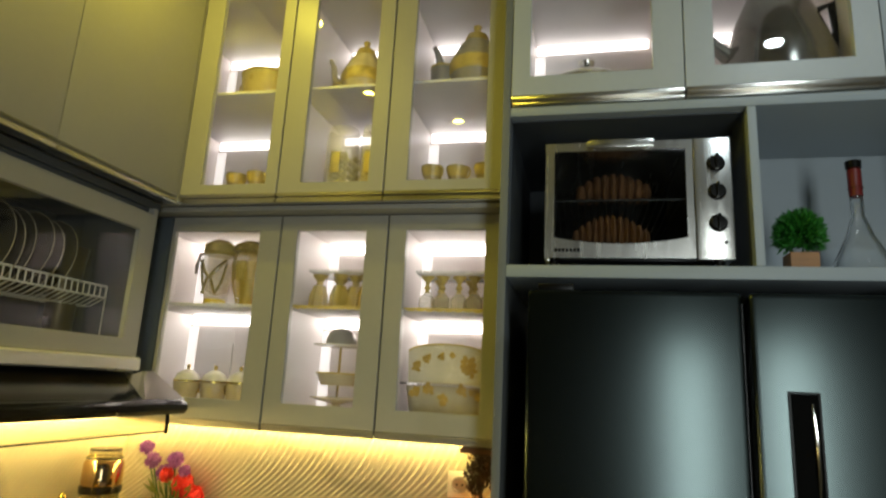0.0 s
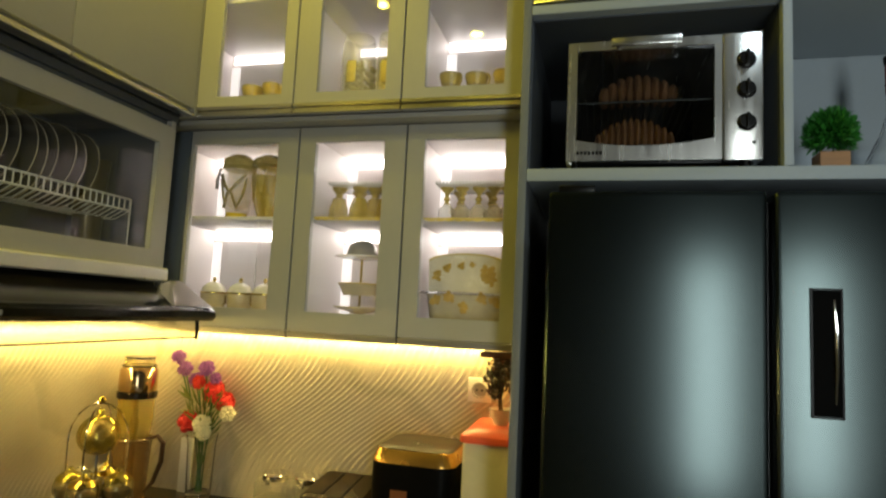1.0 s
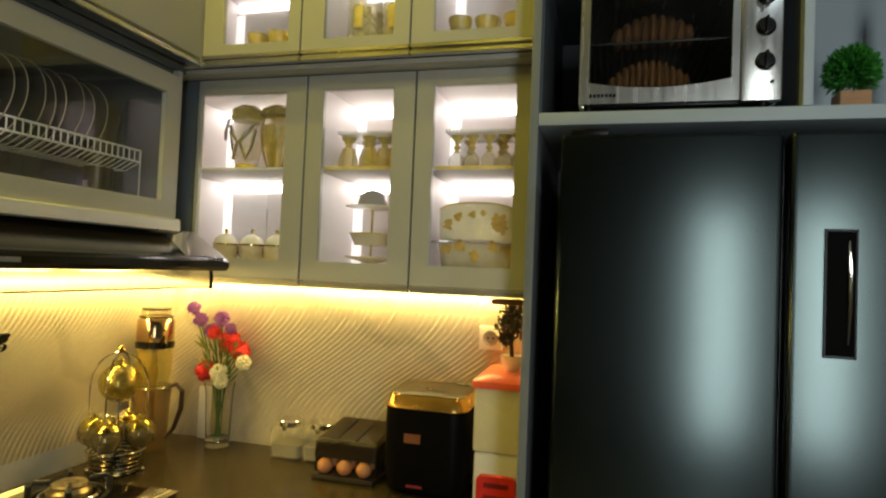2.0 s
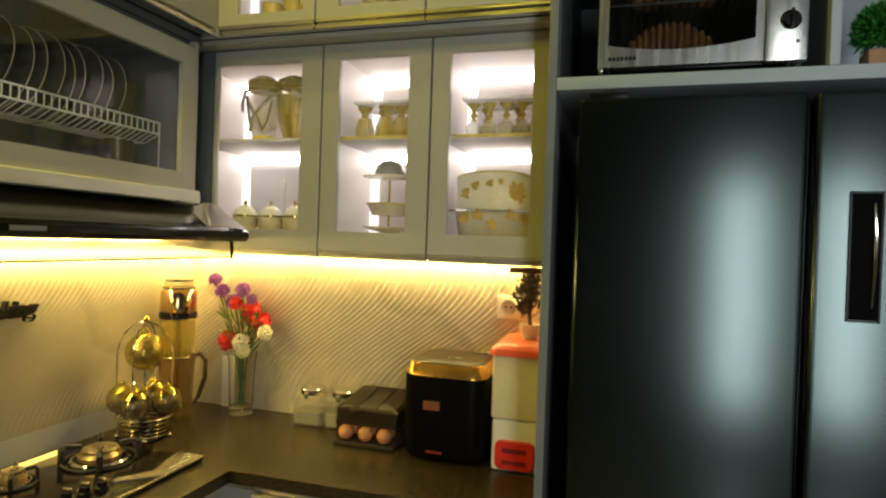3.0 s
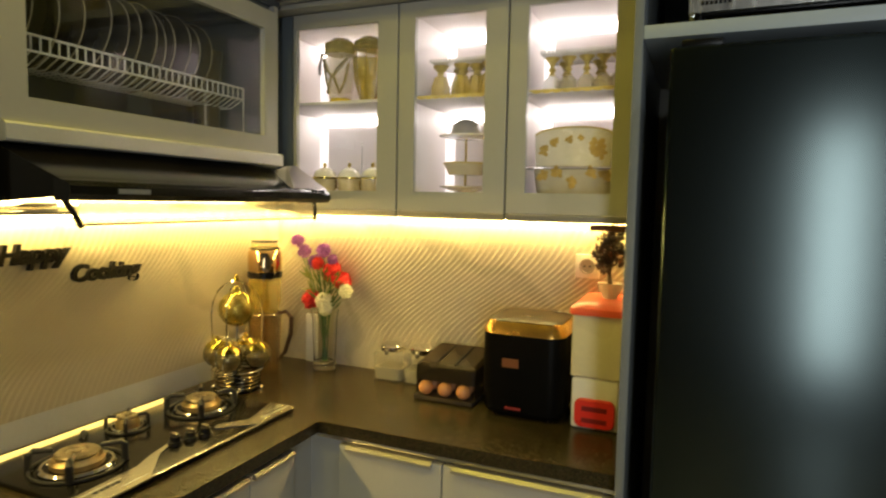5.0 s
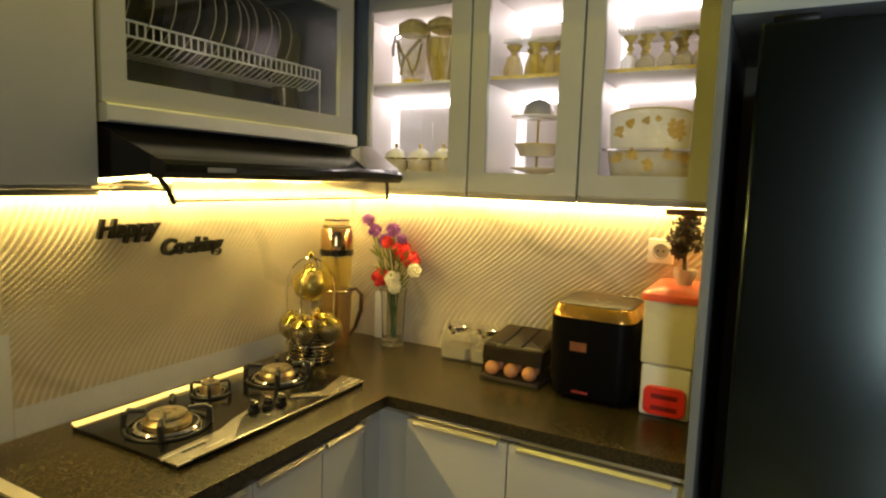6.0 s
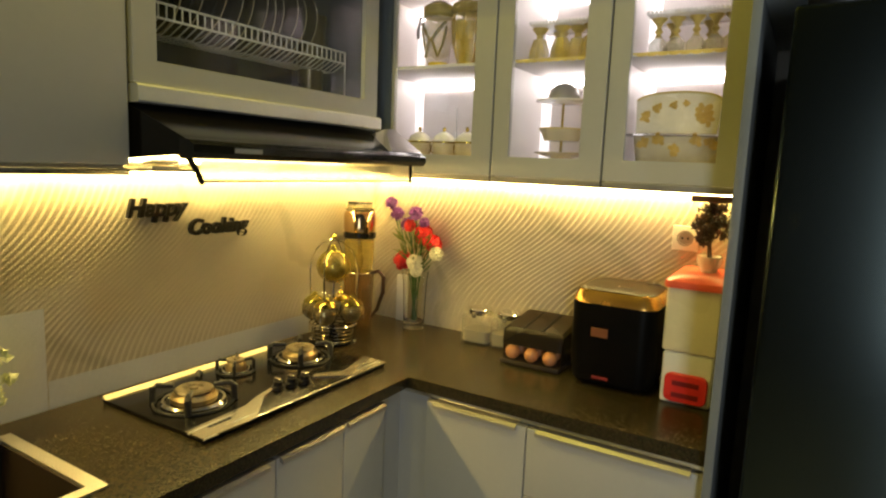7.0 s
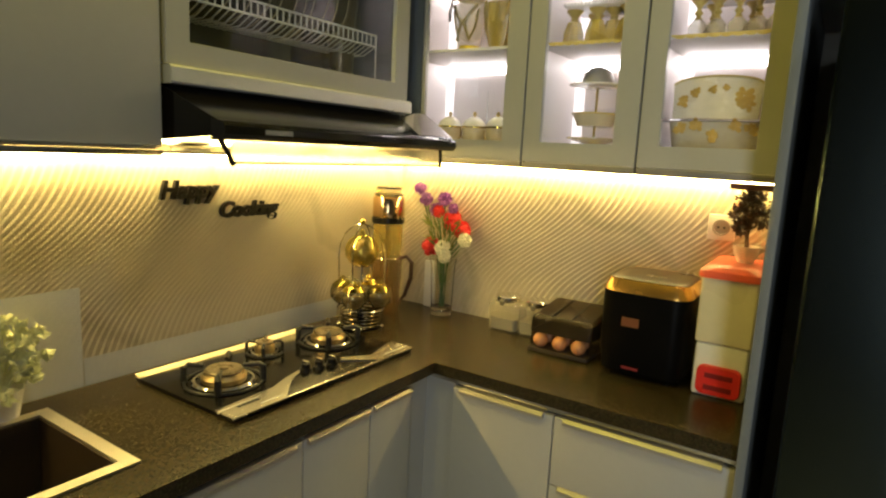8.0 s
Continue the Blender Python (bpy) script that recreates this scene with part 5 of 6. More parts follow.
# ---- gilded ball carousel ----
gx, gy = 0.16, -0.44
gc = thing("jar_carousel", (gx, gy, C), "shiny gilded carousel of round jars on a wire stand", "jar stand")
part("foot", lathe([(0, 0.001), (0.07, 0.001), (0.072, 0.006), (0.05, 0.016), (0.014, 0.028), (0.010, 0.06), (0, 0.06)], (gx, gy, C), 32), BLACK, gc)
for k in range(5):
    part("coil", tube(arc((gx, gy, C + 0.016 + k * 0.013), 0.076 - 0.002 * abs(k - 2), 0, 360, 36, "xy")[:-1], 0.003, 6, None, True), COIL, gc, "dark shiny wire coil")
for k in range(4):
    part("knob_foot", lathe([(0, 0.0), (0.008, 0.001), (0.01, 0.008), (0.006, 0.014), (0, 0.016)], (gx + 0.078 * math.cos(1.57 * k + 0.5), gy + 0.078 * math.sin(1.57 * k + 0.5), C + 0.0005), 12), CHROME, gc)
part("post", tube([(gx, gy, C + 0.06), (gx, gy, C + 0.235)], 0.006, 10), CHROME, gc)
part("tray_ring", tube(arc((gx, gy, C + 0.074), 0.085, 0, 360, 40, "xy")[:-1], 0.003, 6, None, True), CHROME, gc)
for k in range(4):
    a = radians(20 + 90 * k)
    c = (gx + 0.072 * math.cos(a), gy + 0.072 * math.sin(a), C + 0.078)
    prof = [(0.0, 0.0)] + [(0.047 * math.sin(t2), 0.047 - 0.047 * math.cos(t2)) for t2 in [math.pi * q2 / 16 for q2 in range(1, 16)]] + [(0.012, 0.093), (0.012, 0.1), (0.006, 0.108), (0.0, 0.11)]
    jar = part("jar", lathe(prof[:13], c, 28), SILVERBALL, gc, "smoky round glass jar")
    part("jar_lid", lathe([(0.0405, 0.0715)] + [(0.049 * math.sin(t2), 0.047 - 0.049 * math.cos(t2)) for t2 in [math.pi * q2 / 16 for q2 in range(11, 16)]] + [(0.012, 0.096), (0.006, 0.108), (0.0, 0.11)], c, 28), GOLD if k % 2 else GILTBALL, jar, "gilded jar lid")
    part("filling", lathe([(0, 0.006), (0.022, 0.01), (0.035, 0.03), (0.036, 0.045), (0, 0.05)], c, 20), BRASS, jar, "golden filling")
    part("bracket", tube([(gx, gy, C + 0.17), (gx + 0.05 * math.cos(a), gy + 0.05 * math.sin(a), C + 0.185), (gx + 0.105 * math.cos(a), gy + 0.105 * math.sin(a), C + 0.16), (gx + 0.12 * math.cos(a), gy + 0.12 * math.sin(a), C + 0.1)], 0.0025, 6), CHROME, gc)
part("top_jar", lathe([(0.0, 0.225)] + [(0.062 * math.sin(t2), 0.287 - 0.062 * math.cos(t2)) for t2 in [math.pi * q2 / 18 for q2 in range(1, 18)]] + [(0.013, 0.348), (0.013, 0.356), (0.007, 0.366), (0.0, 0.37)], (gx, gy, C - 0.002), 36), GILTBALL, gc, "golden glass ball jar")
part("inner_ball", lathe([(0.0, 0.235)] + [(0.048 * math.sin(t2), 0.283 - 0.048 * math.cos(t2)) for t2 in [math.pi * q2 / 14 for q2 in range(1, 14)]] + [(0.0, 0.331)], (gx, gy, C - 0.002), 28), BRASS, gc, "dull golden filling")
for a in (20, 110):
    d = Vector((math.cos(radians(a)), math.sin(radians(a)), 0))
    q = Vector((gx, gy, C - 0.002))
    pts = [q + d * 0.09 * math.cos(t2) + Vector((0, 0, 0.27 + 0.115 * math.sin(t2))) for t2 in [math.pi * k / 16 for k in range(17)]]
    pts = [q + d * 0.085 + Vector((0, 0, 0.076))] + pts + [q - d * 0.085 + Vector((0, 0, 0.076))]
    part("hoop", tube(pts, 0.0028, 6), CHROME, gc, "thin wire hoop")
part("finial", lathe([(0.0, 0.383), (0.009, 0.386), (0.011, 0.395), (0.006, 0.404), (0, 0.407)], (gx, gy, C - 0.002), 16), GOLD, gc)

# ---- things in the lower glazed cabinets ----
S1, S0, SY = 1.878, 1.5195, -0.2


def gilt_patch(bm, x, y, z, s, rng):
    """A gilded flower of flat petals standing just out of a front at y."""
    for k in range(7):
        a = 2 * math.pi * k / 7 + rng.uniform(-0.3, 0.3)
        l = s * rng.uniform(0.7, 1.1)
        p = [(x + f * l * math.cos(a + w), z + f * l * math.sin(a + w)) for f, w in ((0.2, 1.2), (0.6, 0.5), (0.9, 0.28), (1.0, 0), (0.9, -0.28), (0.6, -0.5), (0.2, -1.2))]
        f = [bm.verts.new((u, y - 0.0003 * k, v)) for u, v in p]
        b = [bm.verts.new((u, y + 0.002, v)) for u, v in p]
        bm.faces.new(f)
        for i in range(7):
            bm.faces.new((f[i], f[(i + 1) % 7], b[(i + 1) % 7], b[i]))


pj = thing("glass_pitcher", (0.425, SY, S1), "clear cut-glass pitcher with gilded foot and lid", "pitcher")
part("vessel", lathe([(0, 0.03), (0.04, 0.032), (0.044, 0.06), (0.06, 0.15), (0.055, 0.185), (0.051, 0.185), (0.055, 0.15), (0.04, 0.06), (0, 0.04)], (0.425, SY, S1), 10), THIN, pj)
part("foot", lathe([(0, 0.001), (0.036, 0.001), (0.038, 0.012), (0.036, 0.031), (0, 0.0315)], (0.425, SY, S1), 20), YELLOWFOOT, pj, "bright yellow gilded foot")
part("lid", lathe([(0.052, 0.186), (0.06, 0.196), (0.056, 0.222), (0.03, 0.24), (0, 0.244)], (0.425, SY, S1), 24), OLIVEGILT, pj, "gilded domed lid")
part("handle", tube([(0.375, SY, S1 + 0.2), (0.352, SY - 0.01, S1 + 0.19), (0.343, SY - 0.01, S1 + 0.15), (0.345, SY - 0.01, S1 + 0.12)], 0.006, 8), GREYPOT, pj)
for k in (-1, 1):
    part("cut_band", tube([(0.425 + k * 0.048, SY - 0.034, S1 + 0.165), (0.425 + k * 0.02, SY - 0.052, S1 + 0.125), (0.425, SY - 0.054, S1 + 0.1)], [0.006, 0.006, 0.005], 6), CUTGLASS, pj, "dark cut facet")
    part("cut_band", tube([(0.425 + k * 0.05, SY - 0.03, S1 + 0.15), (0.425 + k * 0.038, SY - 0.032, S1 + 0.09), (0.425 + k * 0.02, SY - 0.04, S1 + 0.045)], [0.005, 0.0045, 0.003], 6), CUTGLASS, pj, "dark cut facet")
    part("cut_band", tube([(0.425 + k * 0.006, SY - 0.054, S1 + 0.1), (0.425 + k * 0.026, SY - 0.045, S1 + 0.045)], 0.0045, 6), CUTGLASS, pj, "dark cut facet")
pj = thing("glass_pitcher", (0.545, SY, S1), "amber gilded glass pitcher", "pitcher")
part("vessel", fluted([(0, 0.001), (0.03, 0.001), (0.032, 0.02), (0.05, 0.08), (0.056, 0.15), (0.05, 0.19), (0, 0.191)], (0.545, SY, S1), 40, 10, 0.06), GOLDGLASS, pj)
part("band", lathe([(0.0515, 0.1), (0.0575, 0.148), (0.0572, 0.16), (0.052, 0.12)], (0.545, SY, S1), 14), GILT, pj, "gilded band")
part("core", lathe([(0, 0.01), (0.025, 0.02), (0.03, 0.09), (0.032, 0.14), (0, 0.15)], (0.545, SY, S1), 14), GOLD, pj)
part("lid", lathe([(0.05, 0.1915), (0.062, 0.2), (0.056, 0.22), (0.03, 0.236), (0, 0.24)], (0.545, SY, S1), 24), OLIVEGILT, pj, "gilded domed lid")

# sugar bowls
sg = None
for x in (0.36, 0.457, 0.553):
    if sg is None:
        sg = thing("sugar_bowl", (x, SY, S0), "ivory porcelain bowl with a gilded lid", "bowl", "lidded bowls")
        part("bowl", lathe([(0, 0.001), (0.03, 0.001), (0.031, 0.018), (0.047, 0.056), (0.053, 0.106), (0.05, 0.106), (0, 0.1)], (x, SY, S0), 24), CREAM, sg)
        part("rim", lathe([(0.0515, 0.1065), (0.055, 0.1075), (0.055, 0.1125), (0.0515, 0.1125)], (x, SY, S0), 24), GOLD, sg)
        lids = part("lid", lathe([(0.0512, 0.113), (0.044, 0.13), (0.022, 0.144), (0.006, 0.148)], (x, SY, S0), 24), PORCELAIN, sg)
        part("lid_knob", lathe([(0, 0.1482), (0.005, 0.1482), (0.009, 0.156), (0.006, 0.164), (0, 0.166)], (x, SY, S0), 14), GOLD, lids, "gilded knob")
        for k in (-1, 1):
            part("ear", tube([(x + k * 0.05, SY, S0 + 0.1), (x + k * 0.06, SY, S0 + 0.097), (x + k * 0.058, SY, S0 + 0.075), (x + k * 0.048, SY, S0 + 0.068)], 0.003, 6), GOLD, sg)
        sg.scale = (0.82, 0.82, 1)
    else:
        copy_thing(sg, pose(x, SY + 0.012, S0, 0, 0, 12))
part_stick = thing("serving_spoon", (0.44, -0.07, S0), "thin upright metal spoon behind the bowls", "spoon")
part("stem", tube([(0.44, -0.07, S0 + 0.001), (0.438, -0.07, S0 + 0.25)], 0.0018, 6), CHROME, part_stick)

# goblets with trays
gb = None
GP = [(0.815, -0.2, 0), (0.893, -0.21, 0), (0.94, -0.19, 0), (0.99, -0.21, 0), (0.855, -0.12, 0), (1.19, -0.2, 1), (1.24, -0.2, 1), (1.295, -0.2, 1), (1.345, -0.2, 1), (1.39, -0.2, 1), (1.215, -0.12, 1), (1.32, -0.12, 1)]
proto = {}
for x, y, kind in GP:
    if kind not in proto:
        th = thing("goblet", (x, y, S1), ("amber gilded goblet standing upside down under a tray", "clear goblet with a gilded foot under a tray")[kind], "goblet", "goblets")
        if kind == 0:
            part("cup", fluted([(0.033, 0.001), (0.034, 0.004), (0.031, 0.05), (0.02, 0.085), (0, 0.088)], (x, y, S1)), GOLDGLASS, th)
            part("stem", lathe([(0, 0.0885), (0.012, 0.0885), (0.011, 0.1), (0.026, 0.118), (0.026, 0.121), (0, 0.121)], (x, y, S1), 16), GILT, th)
        else:
            part("cup", fluted([(0.025, 0.001), (0.026, 0.004), (0.025, 0.05), (0.012, 0.066), (0, 0.067), (0, 0.0645), (0.011, 0.064), (0.0235, 0.05), (0.0245, 0.004)], (x, y, S1)), THIN, th)
            part("rim", lathe([(0.0262, 0.002), (0.0275, 0.002), (0.0275, 0.016), (0.0262, 0.016)], (x, y, S1), 16), GILT, th)
            part("stem", lathe([(0, 0.0675), (0.011, 0.0675), (0.006, 0.076), (0.012, 0.084), (0.006, 0.094), (0.009, 0.104), (0.022, 0.118), (0.023, 0.121), (0, 0.121)], (x, y, S1), 14), GILT, th, "gilded ornate stem")
        proto[kind] = th
    else:
        copy_thing(proto[kind], pose(x, y, S1, 0, 0, 17 * x * 100))
for x0, x1 in ((0.8, 1.02), (1.165, 1.425)):
    th = thing("beaded_tray", ((x0 + x1) / 2, -0.18, S1 + 0.1212), "clear serving tray with a white beaded rim resting on goblets", "tray", "beaded trays")
    part("plate", box(x0, x1, -0.26, -0.09, S1 + 0.1213, S1 + 0.1245, 0.001), BEAD, th)
    bm = B()
    nb = int((x1 - x0) / 0.011)
    for k in range(nb):
        blob((x0 + 0.006 + k * 0.011, -0.2625, S1 + 0.127), 0.0048, k, 0, 1, (1, 1, 1), bm)
    part("bead_rim", bm, BEAD, th, "white beaded rim")
    part("knob", lathe([(0, 0.0), (0.004, 0.0), (0.004, 0.006), (0.014, 0.01), (0.014, 0.013), (0, 0.014)], ((x0 + x1) / 2, -0.2, S1 + 0.1246), 14), GREYPOT, th)

    # gilt liner whose scallops hang over the shelf edge
    ln = thing("shelf_liner", ((x0 + x1) / 2, -0.2, S1), "gilt lace liner with scallops hanging over the shelf edge", "shelf liner", "shelf liners")
    bm = bx(B(), x0 - 0.015, x1 + 0.01, -0.3445, -0.342, S1 - 0.004, S1 + 0.001)
    ns = 9
    for k in range(ns):
        w = (x1 - x0) / ns
        cx = x0 + w * (k + 0.5)
        a = [(cx + w * 0.5 * math.cos(t), S1 - 0.004 - 0.006 * math.sin(t)) for t in [math.pi * q / 10 for q in range(11)]]
        f = [bm.verts.new((u, -0.3445, v)) for u, v in a]
        g = [bm.verts.new((u, -0.342, v)) for u, v in a]
        bm.faces.new(f)
        bm.faces.new(g[::-1])
        for q in range(10):
            bm.faces.new((f[q], g[q], g[q + 1], f[q + 1]))
    part("scalloped_edge", bm, GILT, ln)

# cake stand
cs = thing("cake_stand", (0.91, SY, S0), "tiered porcelain cake stand with a grey dome", "cake stand")
cx = 0.91
part("base_plate", lathe([(0, 0.001), (0.05, 0.001), (0.03, 0.02), (0.012, 0.06), (0.06, 0.072), (0.085, 0.08), (0.085, 0.084), (0, 0.076)], (cx, SY, S0), 28), CREAM, cs)
part("rod", tube([(cx, SY, S0 + 0.07), (cx, SY, S0 + 0.245)], 0.004, 8), GOLD, cs)
part("bowl", lathe([(0, 0.12), (0.055, 0.12), (0.07, 0.155), (0.073, 0.157), (0.052, 0.126), (0, 0.124)], (cx, SY, S0), 28), CREAM, cs)
part("bowl_rim", tube(arc((cx, SY, S0 + 0.158), 0.0725, 0, 360, 36, "xy")[:-1], 0.003, 6, None, True), GILT, cs)
part("upper_plate", lathe([(0, 0.24), (0.06, 0.24), (0.088, 0.246), (0.088, 0.249), (0, 0.245)], (cx, SY, S0), 28), PORCELAIN, cs)
part("dome", lathe([(0.048, 0.2455), (0.05, 0.262), (0.042, 0.285), (0.025, 0.3), (0, 0.306)], (cx, SY, S0), 28), GREYPOT, cs, "grey dome")

# porcelain box and bowl
rng = random.Random(9)
pb = thing("porcelain_bowl", (1.275, SY, S0), "large ivory porcelain bowl with gilded flowers", "bowl")
part("bowl", loft([(1.2, 1.35, -0.25, -0.12, .03, S0 + 0.001), (1.165, 1.39, -0.275, -0.1, .03, S0 + 0.06), (1.155, 1.4, -0.285, -0.09, .03, S0 + 0.135)]), surface("ivory_tan_bowl", (0.47, 0.39, 0.26), 0.25, 0, 0.15, 18, 80, 0.0, coat=0.2), pb)
bm = B()
for x, z in ((1.19, 0.115), (1.235, 0.125), (1.28, 0.095), (1.335, 0.125), (1.375, 0.118)):
    gilt_patch(bm, x, -0.2885, S0 + z, 0.021, rng)
part("gilding", bm, AMBERGILT, pb, "gilded flower border")
gs = thing("glass_plate", (1.275, SY, S0 + 0.1355), "clear glass plate with a gilt edge on the bowl", "plate")
part("slab", box(1.135, 1.42, -0.3, -0.08, S0 + 0.1357, S0 + 0.1415, 0.002), CLEAR, gs)
px = thing("porcelain_casket", (1.275, SY, S0 + 0.142), "arched ivory porcelain box with gilded flowers", "box")
bm = B()
pts = [(1.165, 0.142), (1.385, 0.142), (1.39, 0.235)] + [(1.278 + 0.11 * math.cos(a), 0.236 + 0.022 * math.sin(a)) for a in [math.pi * k / 14 for k in range(1, 14)]] + [(1.162, 0.235)]
lo = [bm.verts.new((x, -0.275, S0 + z)) for x, z in pts]
hi = [bm.verts.new((x, -0.12, S0 + z)) for x, z in pts]
for k in range(len(pts)):
    bm.faces.new((lo[k], lo[(k + 1) % len(pts)], hi[(k + 1) % len(pts)], hi[k]))
bm.faces.new(lo)
bm.faces.new(hi)
part("case", bev(bm, 0.003, 2), surface("tan_ivory_porcelain", (0.58, 0.5, 0.37), 0.25, 0, 0.15, 18, 80, 0.0, coat=0.3), px)
bm = B()
for x, z, s in ((1.19, 0.19, 0.02), (1.22, 0.215, 0.018), (1.345, 0.205, 0.03), (1.36, 0.18, 0.022), (1.265, 0.222, 0.015), (1.3, 0.226, 0.013)):
    gilt_patch(bm, x, -0.2775, S0 + z, s * 0.95, rng)
part("gilding", bm, AMBERGILT, px, "gilded flowers")
part("rim", tube([(x, -0.275, S0 + z + 0.001) for x, z in pts[2:]], 0.003, 6), GILT, px, "gilded rim")

# ---- things in the upper cabinets ----
U0, U1, U2, UYY = 2.2165, 2.582, 2.945, -0.26


def teapot(name, x, z, s, body, label, squat=1.0):
    th = thing(name, (x, UYY, z), label, "teapot", "teaware")
    y = UYY
    part("pot", lathe([(0, 0.001), (0.035 * s, 0.001), (0.036 * s, 0.008 * s), (0.06 * s, 0.045 * s * squat), (0.06 * s, 0.075 * s * squat), (0.04 * s, 0.11 * s * squat), (0.032 * s, 0.118 * s * squat), (0, 0.119 * s * squat)], (x, y, z), 24), body, th)
    part("lid", lathe([(0.031 * s, 0.1195 * s * squat), (0.024 * s, 0.135 * s * squat), (0.006 * s, 0.142 * s * squat), (0.01 * s, 0.156 * s * squat), (0, 0.162 * s * squat)], (x, y, z), 20), GILT, th)
    part("spout", tube([(x - 0.05 * s, y, z + 0.05 * s), (x - 0.08 * s, y - 0.005, z + 0.08 * s), (x - 0.09 * s, y - 0.005, z + 0.12 * s), (x - 0.1 * s, y - 0.006, z + 0.14 * s)], [0.016 * s, 0.012 * s, 0.008 * s, 0.006 * s], 10), body, th)
    part("handle", tube([(x + 0.045 * s, y, z + 0.1 * s), (x + 0.085 * s, y, z + 0.1 * s), (x + 0.09 * s, y, z + 0.06 * s), (x + 0.05 * s, y, z + 0.035 * s)], 0.006 * s, 8), GILT, th)
    part("band", lathe([(0.0602 * s, 0.046 * s * squat), (0.0622 * s, 0.05 * s * squat), (0.0622 * s, 0.07 * s * squat), (0.0602 * s, 0.074 * s * squat)], (x, y, z), 24), GILT, th, "gilded band")
    return th


def pot(name, x, z, r, h, body, label, cat, ears=True):
    th = thing(name, (x, UYY, z), label, cat, "crockery")
    part("vessel", lathe([(0, 0.001), (r * 0.7, 0.001), (r * 0.95, h * 0.4), (r, h), (r * 0.95, h), (r * 0.88, h * 0.4), (0, 0.01)], (x, UYY, z), 26), body, th)
    part("rim", lathe([(r * 0.94, h + 0.0005), (r * 1.03, h + 0.0005), (r * 1.03, h + 0.007), (r * 0.94, h + 0.007)], (x, UYY, z), 26), GILT, th, "gilded rim")
    if ears:
        for k in (-1, 1):
            part("ear", tube([(x + k * r * 0.97, UYY, z + h * 0.85), (x + k * r * 1.2, UYY, z + h * 0.9), (x + k * r * 1.22, UYY, z + h * 0.65), (x + k * r * 0.93, UYY, z + h * 0.5)], 0.005, 8), GILT, th)
    return th


def cup(x, y, z):
    th = thing("tea_cup", (x, y, z), "small gilded cup with a looped handle", "cup", "small cups")
    part("bowl", lathe([(0, 0.001), (0.02, 0.001), (0.024, 0.02), (0.036, 0.065), (0.034, 0.065), (0.02, 0.02), (0, 0.01)], (x, y, z), 20), TANPORC, th)
    part("band", lathe([(0.028, 0.03), (0.036, 0.058), (0.037, 0.058), (0.029, 0.03)], (x, y, z), 20), GILT, th)
    part("handle", tube(arc((x + 0.036, y, z + 0.04), 0.02, -90, 90, 8), 0.003, 6), GILT, th)
    return th


pot("casserole", 0.57, U1, 0.095, 0.12, TANPORC, "wide tan gilded casserole with looped ears", "casserole")
teapot("teapot", 0.935, U1, 1.3, CREAM, "ivory teapot with gilded lid and band", 1.2)
pot("milk_pot", 0.86, U1, 0.04, 0.07, CREAM, "small ivory pot with gilded rim", "pot", False)
teapot("teapot", 1.33, U1, 1.45, GREYPOT, "grey stoneware teapot with gilded lid", 1.2)
pot("sauce_bowl", 1.22, U1, 0.045, 0.115, GREYPOT, "grey stoneware bowl on the shelf", "bowl", False)
c0 = None
for x, y in ((0.5, -0.28), (0.585, -0.29), (0.66, -0.27), (1.21, -0.3), (1.29, -0.29), (1.38, -0.3)):
    st = thing("saucer_stack", (x, y, U0), "stack of pale saucers under a cup", "saucers", "small cups") if c0 is None else copy_thing(s0, pose(x, y, U0))
    if c0 is None:
        s0 = st
        for q in range(5):
            part("saucer", lathe([(0, 0.001 + q * 0.012), (0.022, 0.001 + q * 0.012), (0.036, 0.01 + q * 0.012), (0.036, 0.012 + q * 0.012), (0, 0.006 + q * 0.012)], (x, y, U0), 24), CREAM, st)
        c0 = cup(x, y, U0 + 0.056)
    else:
        copy_thing(c0, pose(x, y, U0 + 0.056, 0, 0, 40 * math.sin(9 * x)))
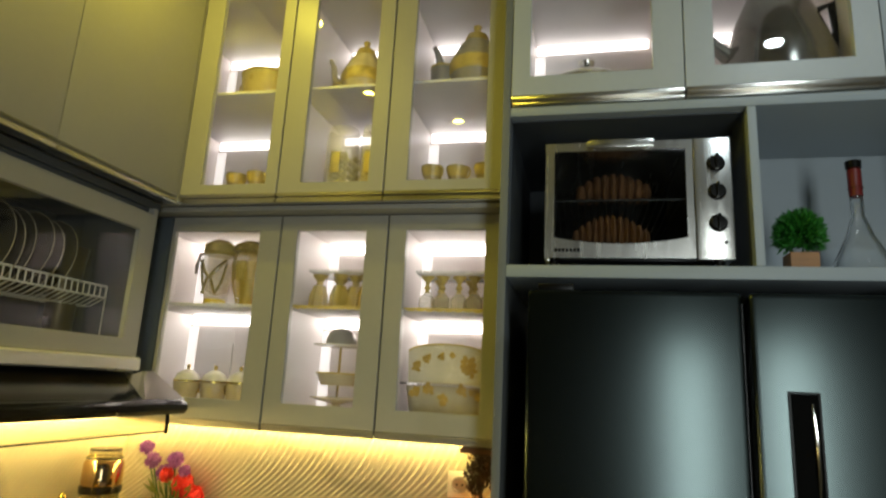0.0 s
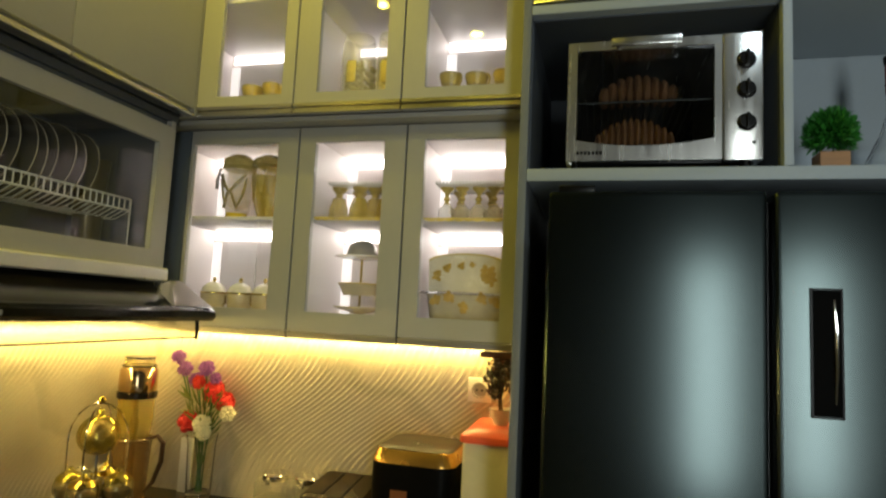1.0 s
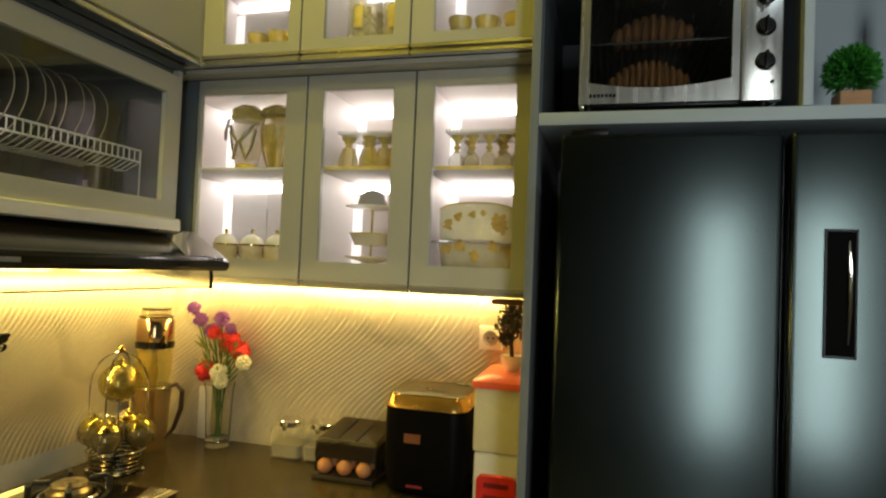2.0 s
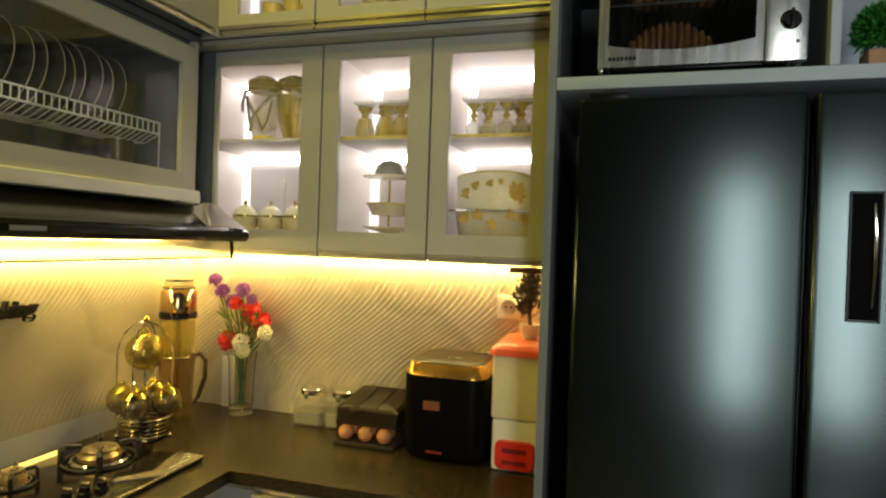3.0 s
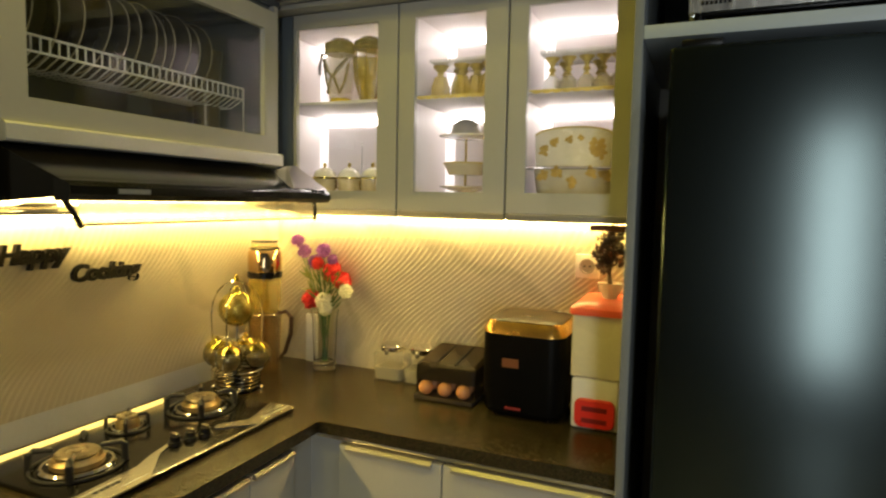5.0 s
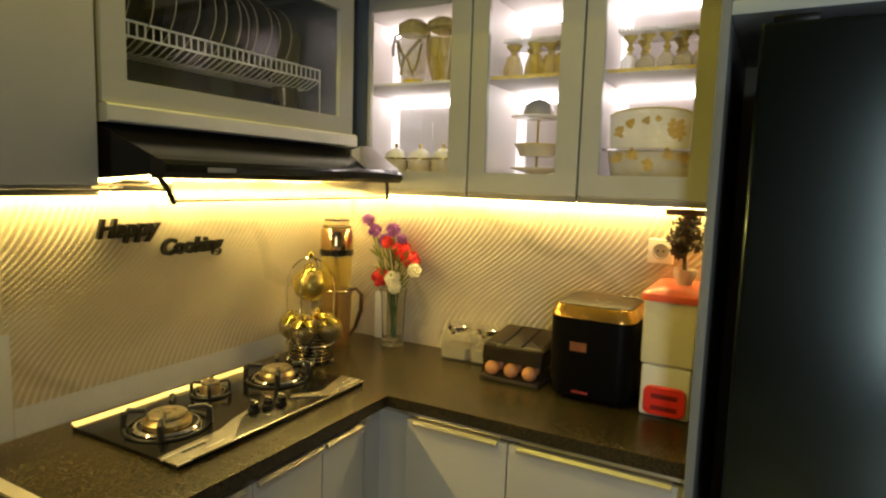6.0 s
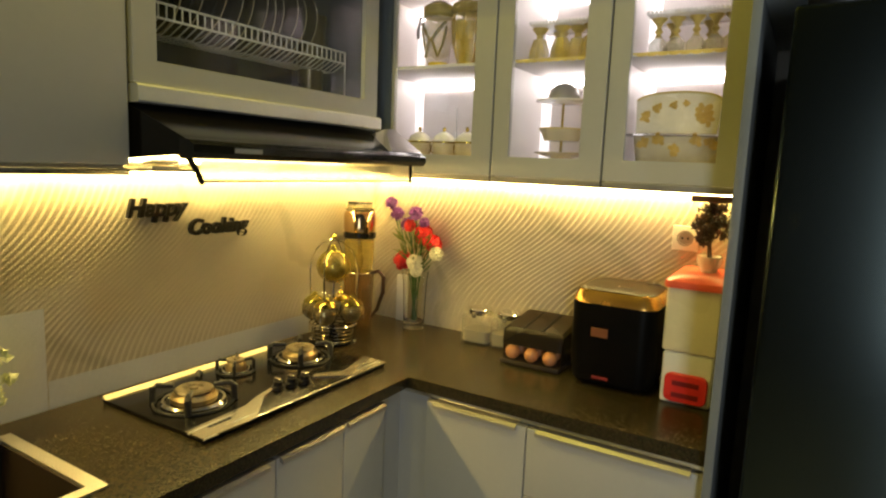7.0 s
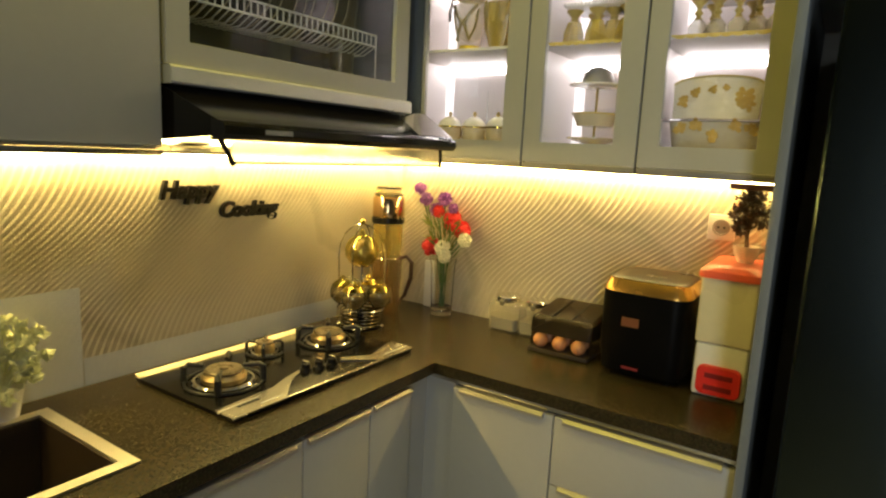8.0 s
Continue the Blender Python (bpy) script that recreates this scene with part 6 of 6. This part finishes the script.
for x, r in ((0.89, 0.058), (1.0, 0.045)):
    th = thing("glass_canister", (x, -0.28, U0), "clear glass canister half full of grey and gold sweets", "canister", "canisters")
    part("vessel", lathe([(0, 0.001), (r * 0.9, 0.001), (r, 0.02), (r, 0.24), (r * 0.85, 0.27), (r * 0.8, 0.27), (r * 0.95, 0.238), (r * 0.95, 0.02), (0, 0.008)], (x, -0.28, U0), 28), PLAINGLASS, th)
    bm = B()
    for q in range(110):
        a, d = 2.4 * q, (r * 0.86) * math.sqrt((q * 0.618) % 1)
        blob((x + d * math.cos(a), -0.28 + d * math.sin(a), U0 + 0.018 + 0.165 * q / 110), 0.0115, q, 0.25, 1, (1, 1, 0.9), bm)
    part("contents", bm, CUTGLASS if r > 0.05 else GILT, th, "wrapped sweets")
    part("emblem", box(x - 0.015, x + 0.015, -0.28 - r - 0.004, -0.28 - r - 0.001, U0 + 0.1, U0 + 0.17, 0.001), GILT, th, "gilded emblem")
for x in (0.58, 0.93, 1.3):
    pot("tureen", x, U2, 0.075, 0.1, CREAM, "ivory tureen with a gilded rim", "tureen")

# ---- things over the fridge ----
pn = thing("pan_lid", (1.69, -0.42, 2.406), "shallow steel pan with a domed lid", "pan")
part("pan", lathe([(0, 0.001), (0.13, 0.001), (0.14, 0.09), (0.145, 0.09), (0.135, 0.0), (0, 0.0)][:4] + [(0, 0.088)], (1.69, -0.42, 2.406), 32), STEEL, pn)
part("lid", lathe([(0.146, 0.0905), (0.14, 0.1), (0.08, 0.14), (0.03, 0.155), (0, 0.157)], (1.69, -0.42, 2.406), 32), GREYPOT, pn)
part("knob", lathe([(0, 0.1575), (0.02, 0.1575), (0.018, 0.185), (0.024, 0.195), (0, 0.2)], (1.69, -0.42, 2.406), 20), CHROME, pn)
kt = thing("steel_kettle", (2.2, -0.42, 2.406), "large polished steel kettle with a long spout", "kettle")
part("body", lathe([(0, 0.001), (0.14, 0.001), (0.148, 0.02), (0.14, 0.16), (0.105, 0.28), (0.07, 0.36), (0, 0.362)], (2.2, -0.42, 2.406), 36), KETTLE, kt)
part("lid", lathe([(0.07, 0.3625), (0.05, 0.39), (0.012, 0.4), (0.016, 0.42), (0, 0.43)], (2.2, -0.42, 2.406), 28), KETTLE, kt)
part("spout", tube([(2.11, -0.43, 2.55), (2.05, -0.44, 2.6), (2.0, -0.45, 2.66)], [0.03, 0.02, 0.012], 12), KETTLE, kt)
part("handle", tube([(2.29, -0.44, 2.7), (2.335, -0.44, 2.72), (2.342, -0.44, 2.63), (2.325, -0.44, 2.56)], 0.011, 10), PLASTIC, kt)
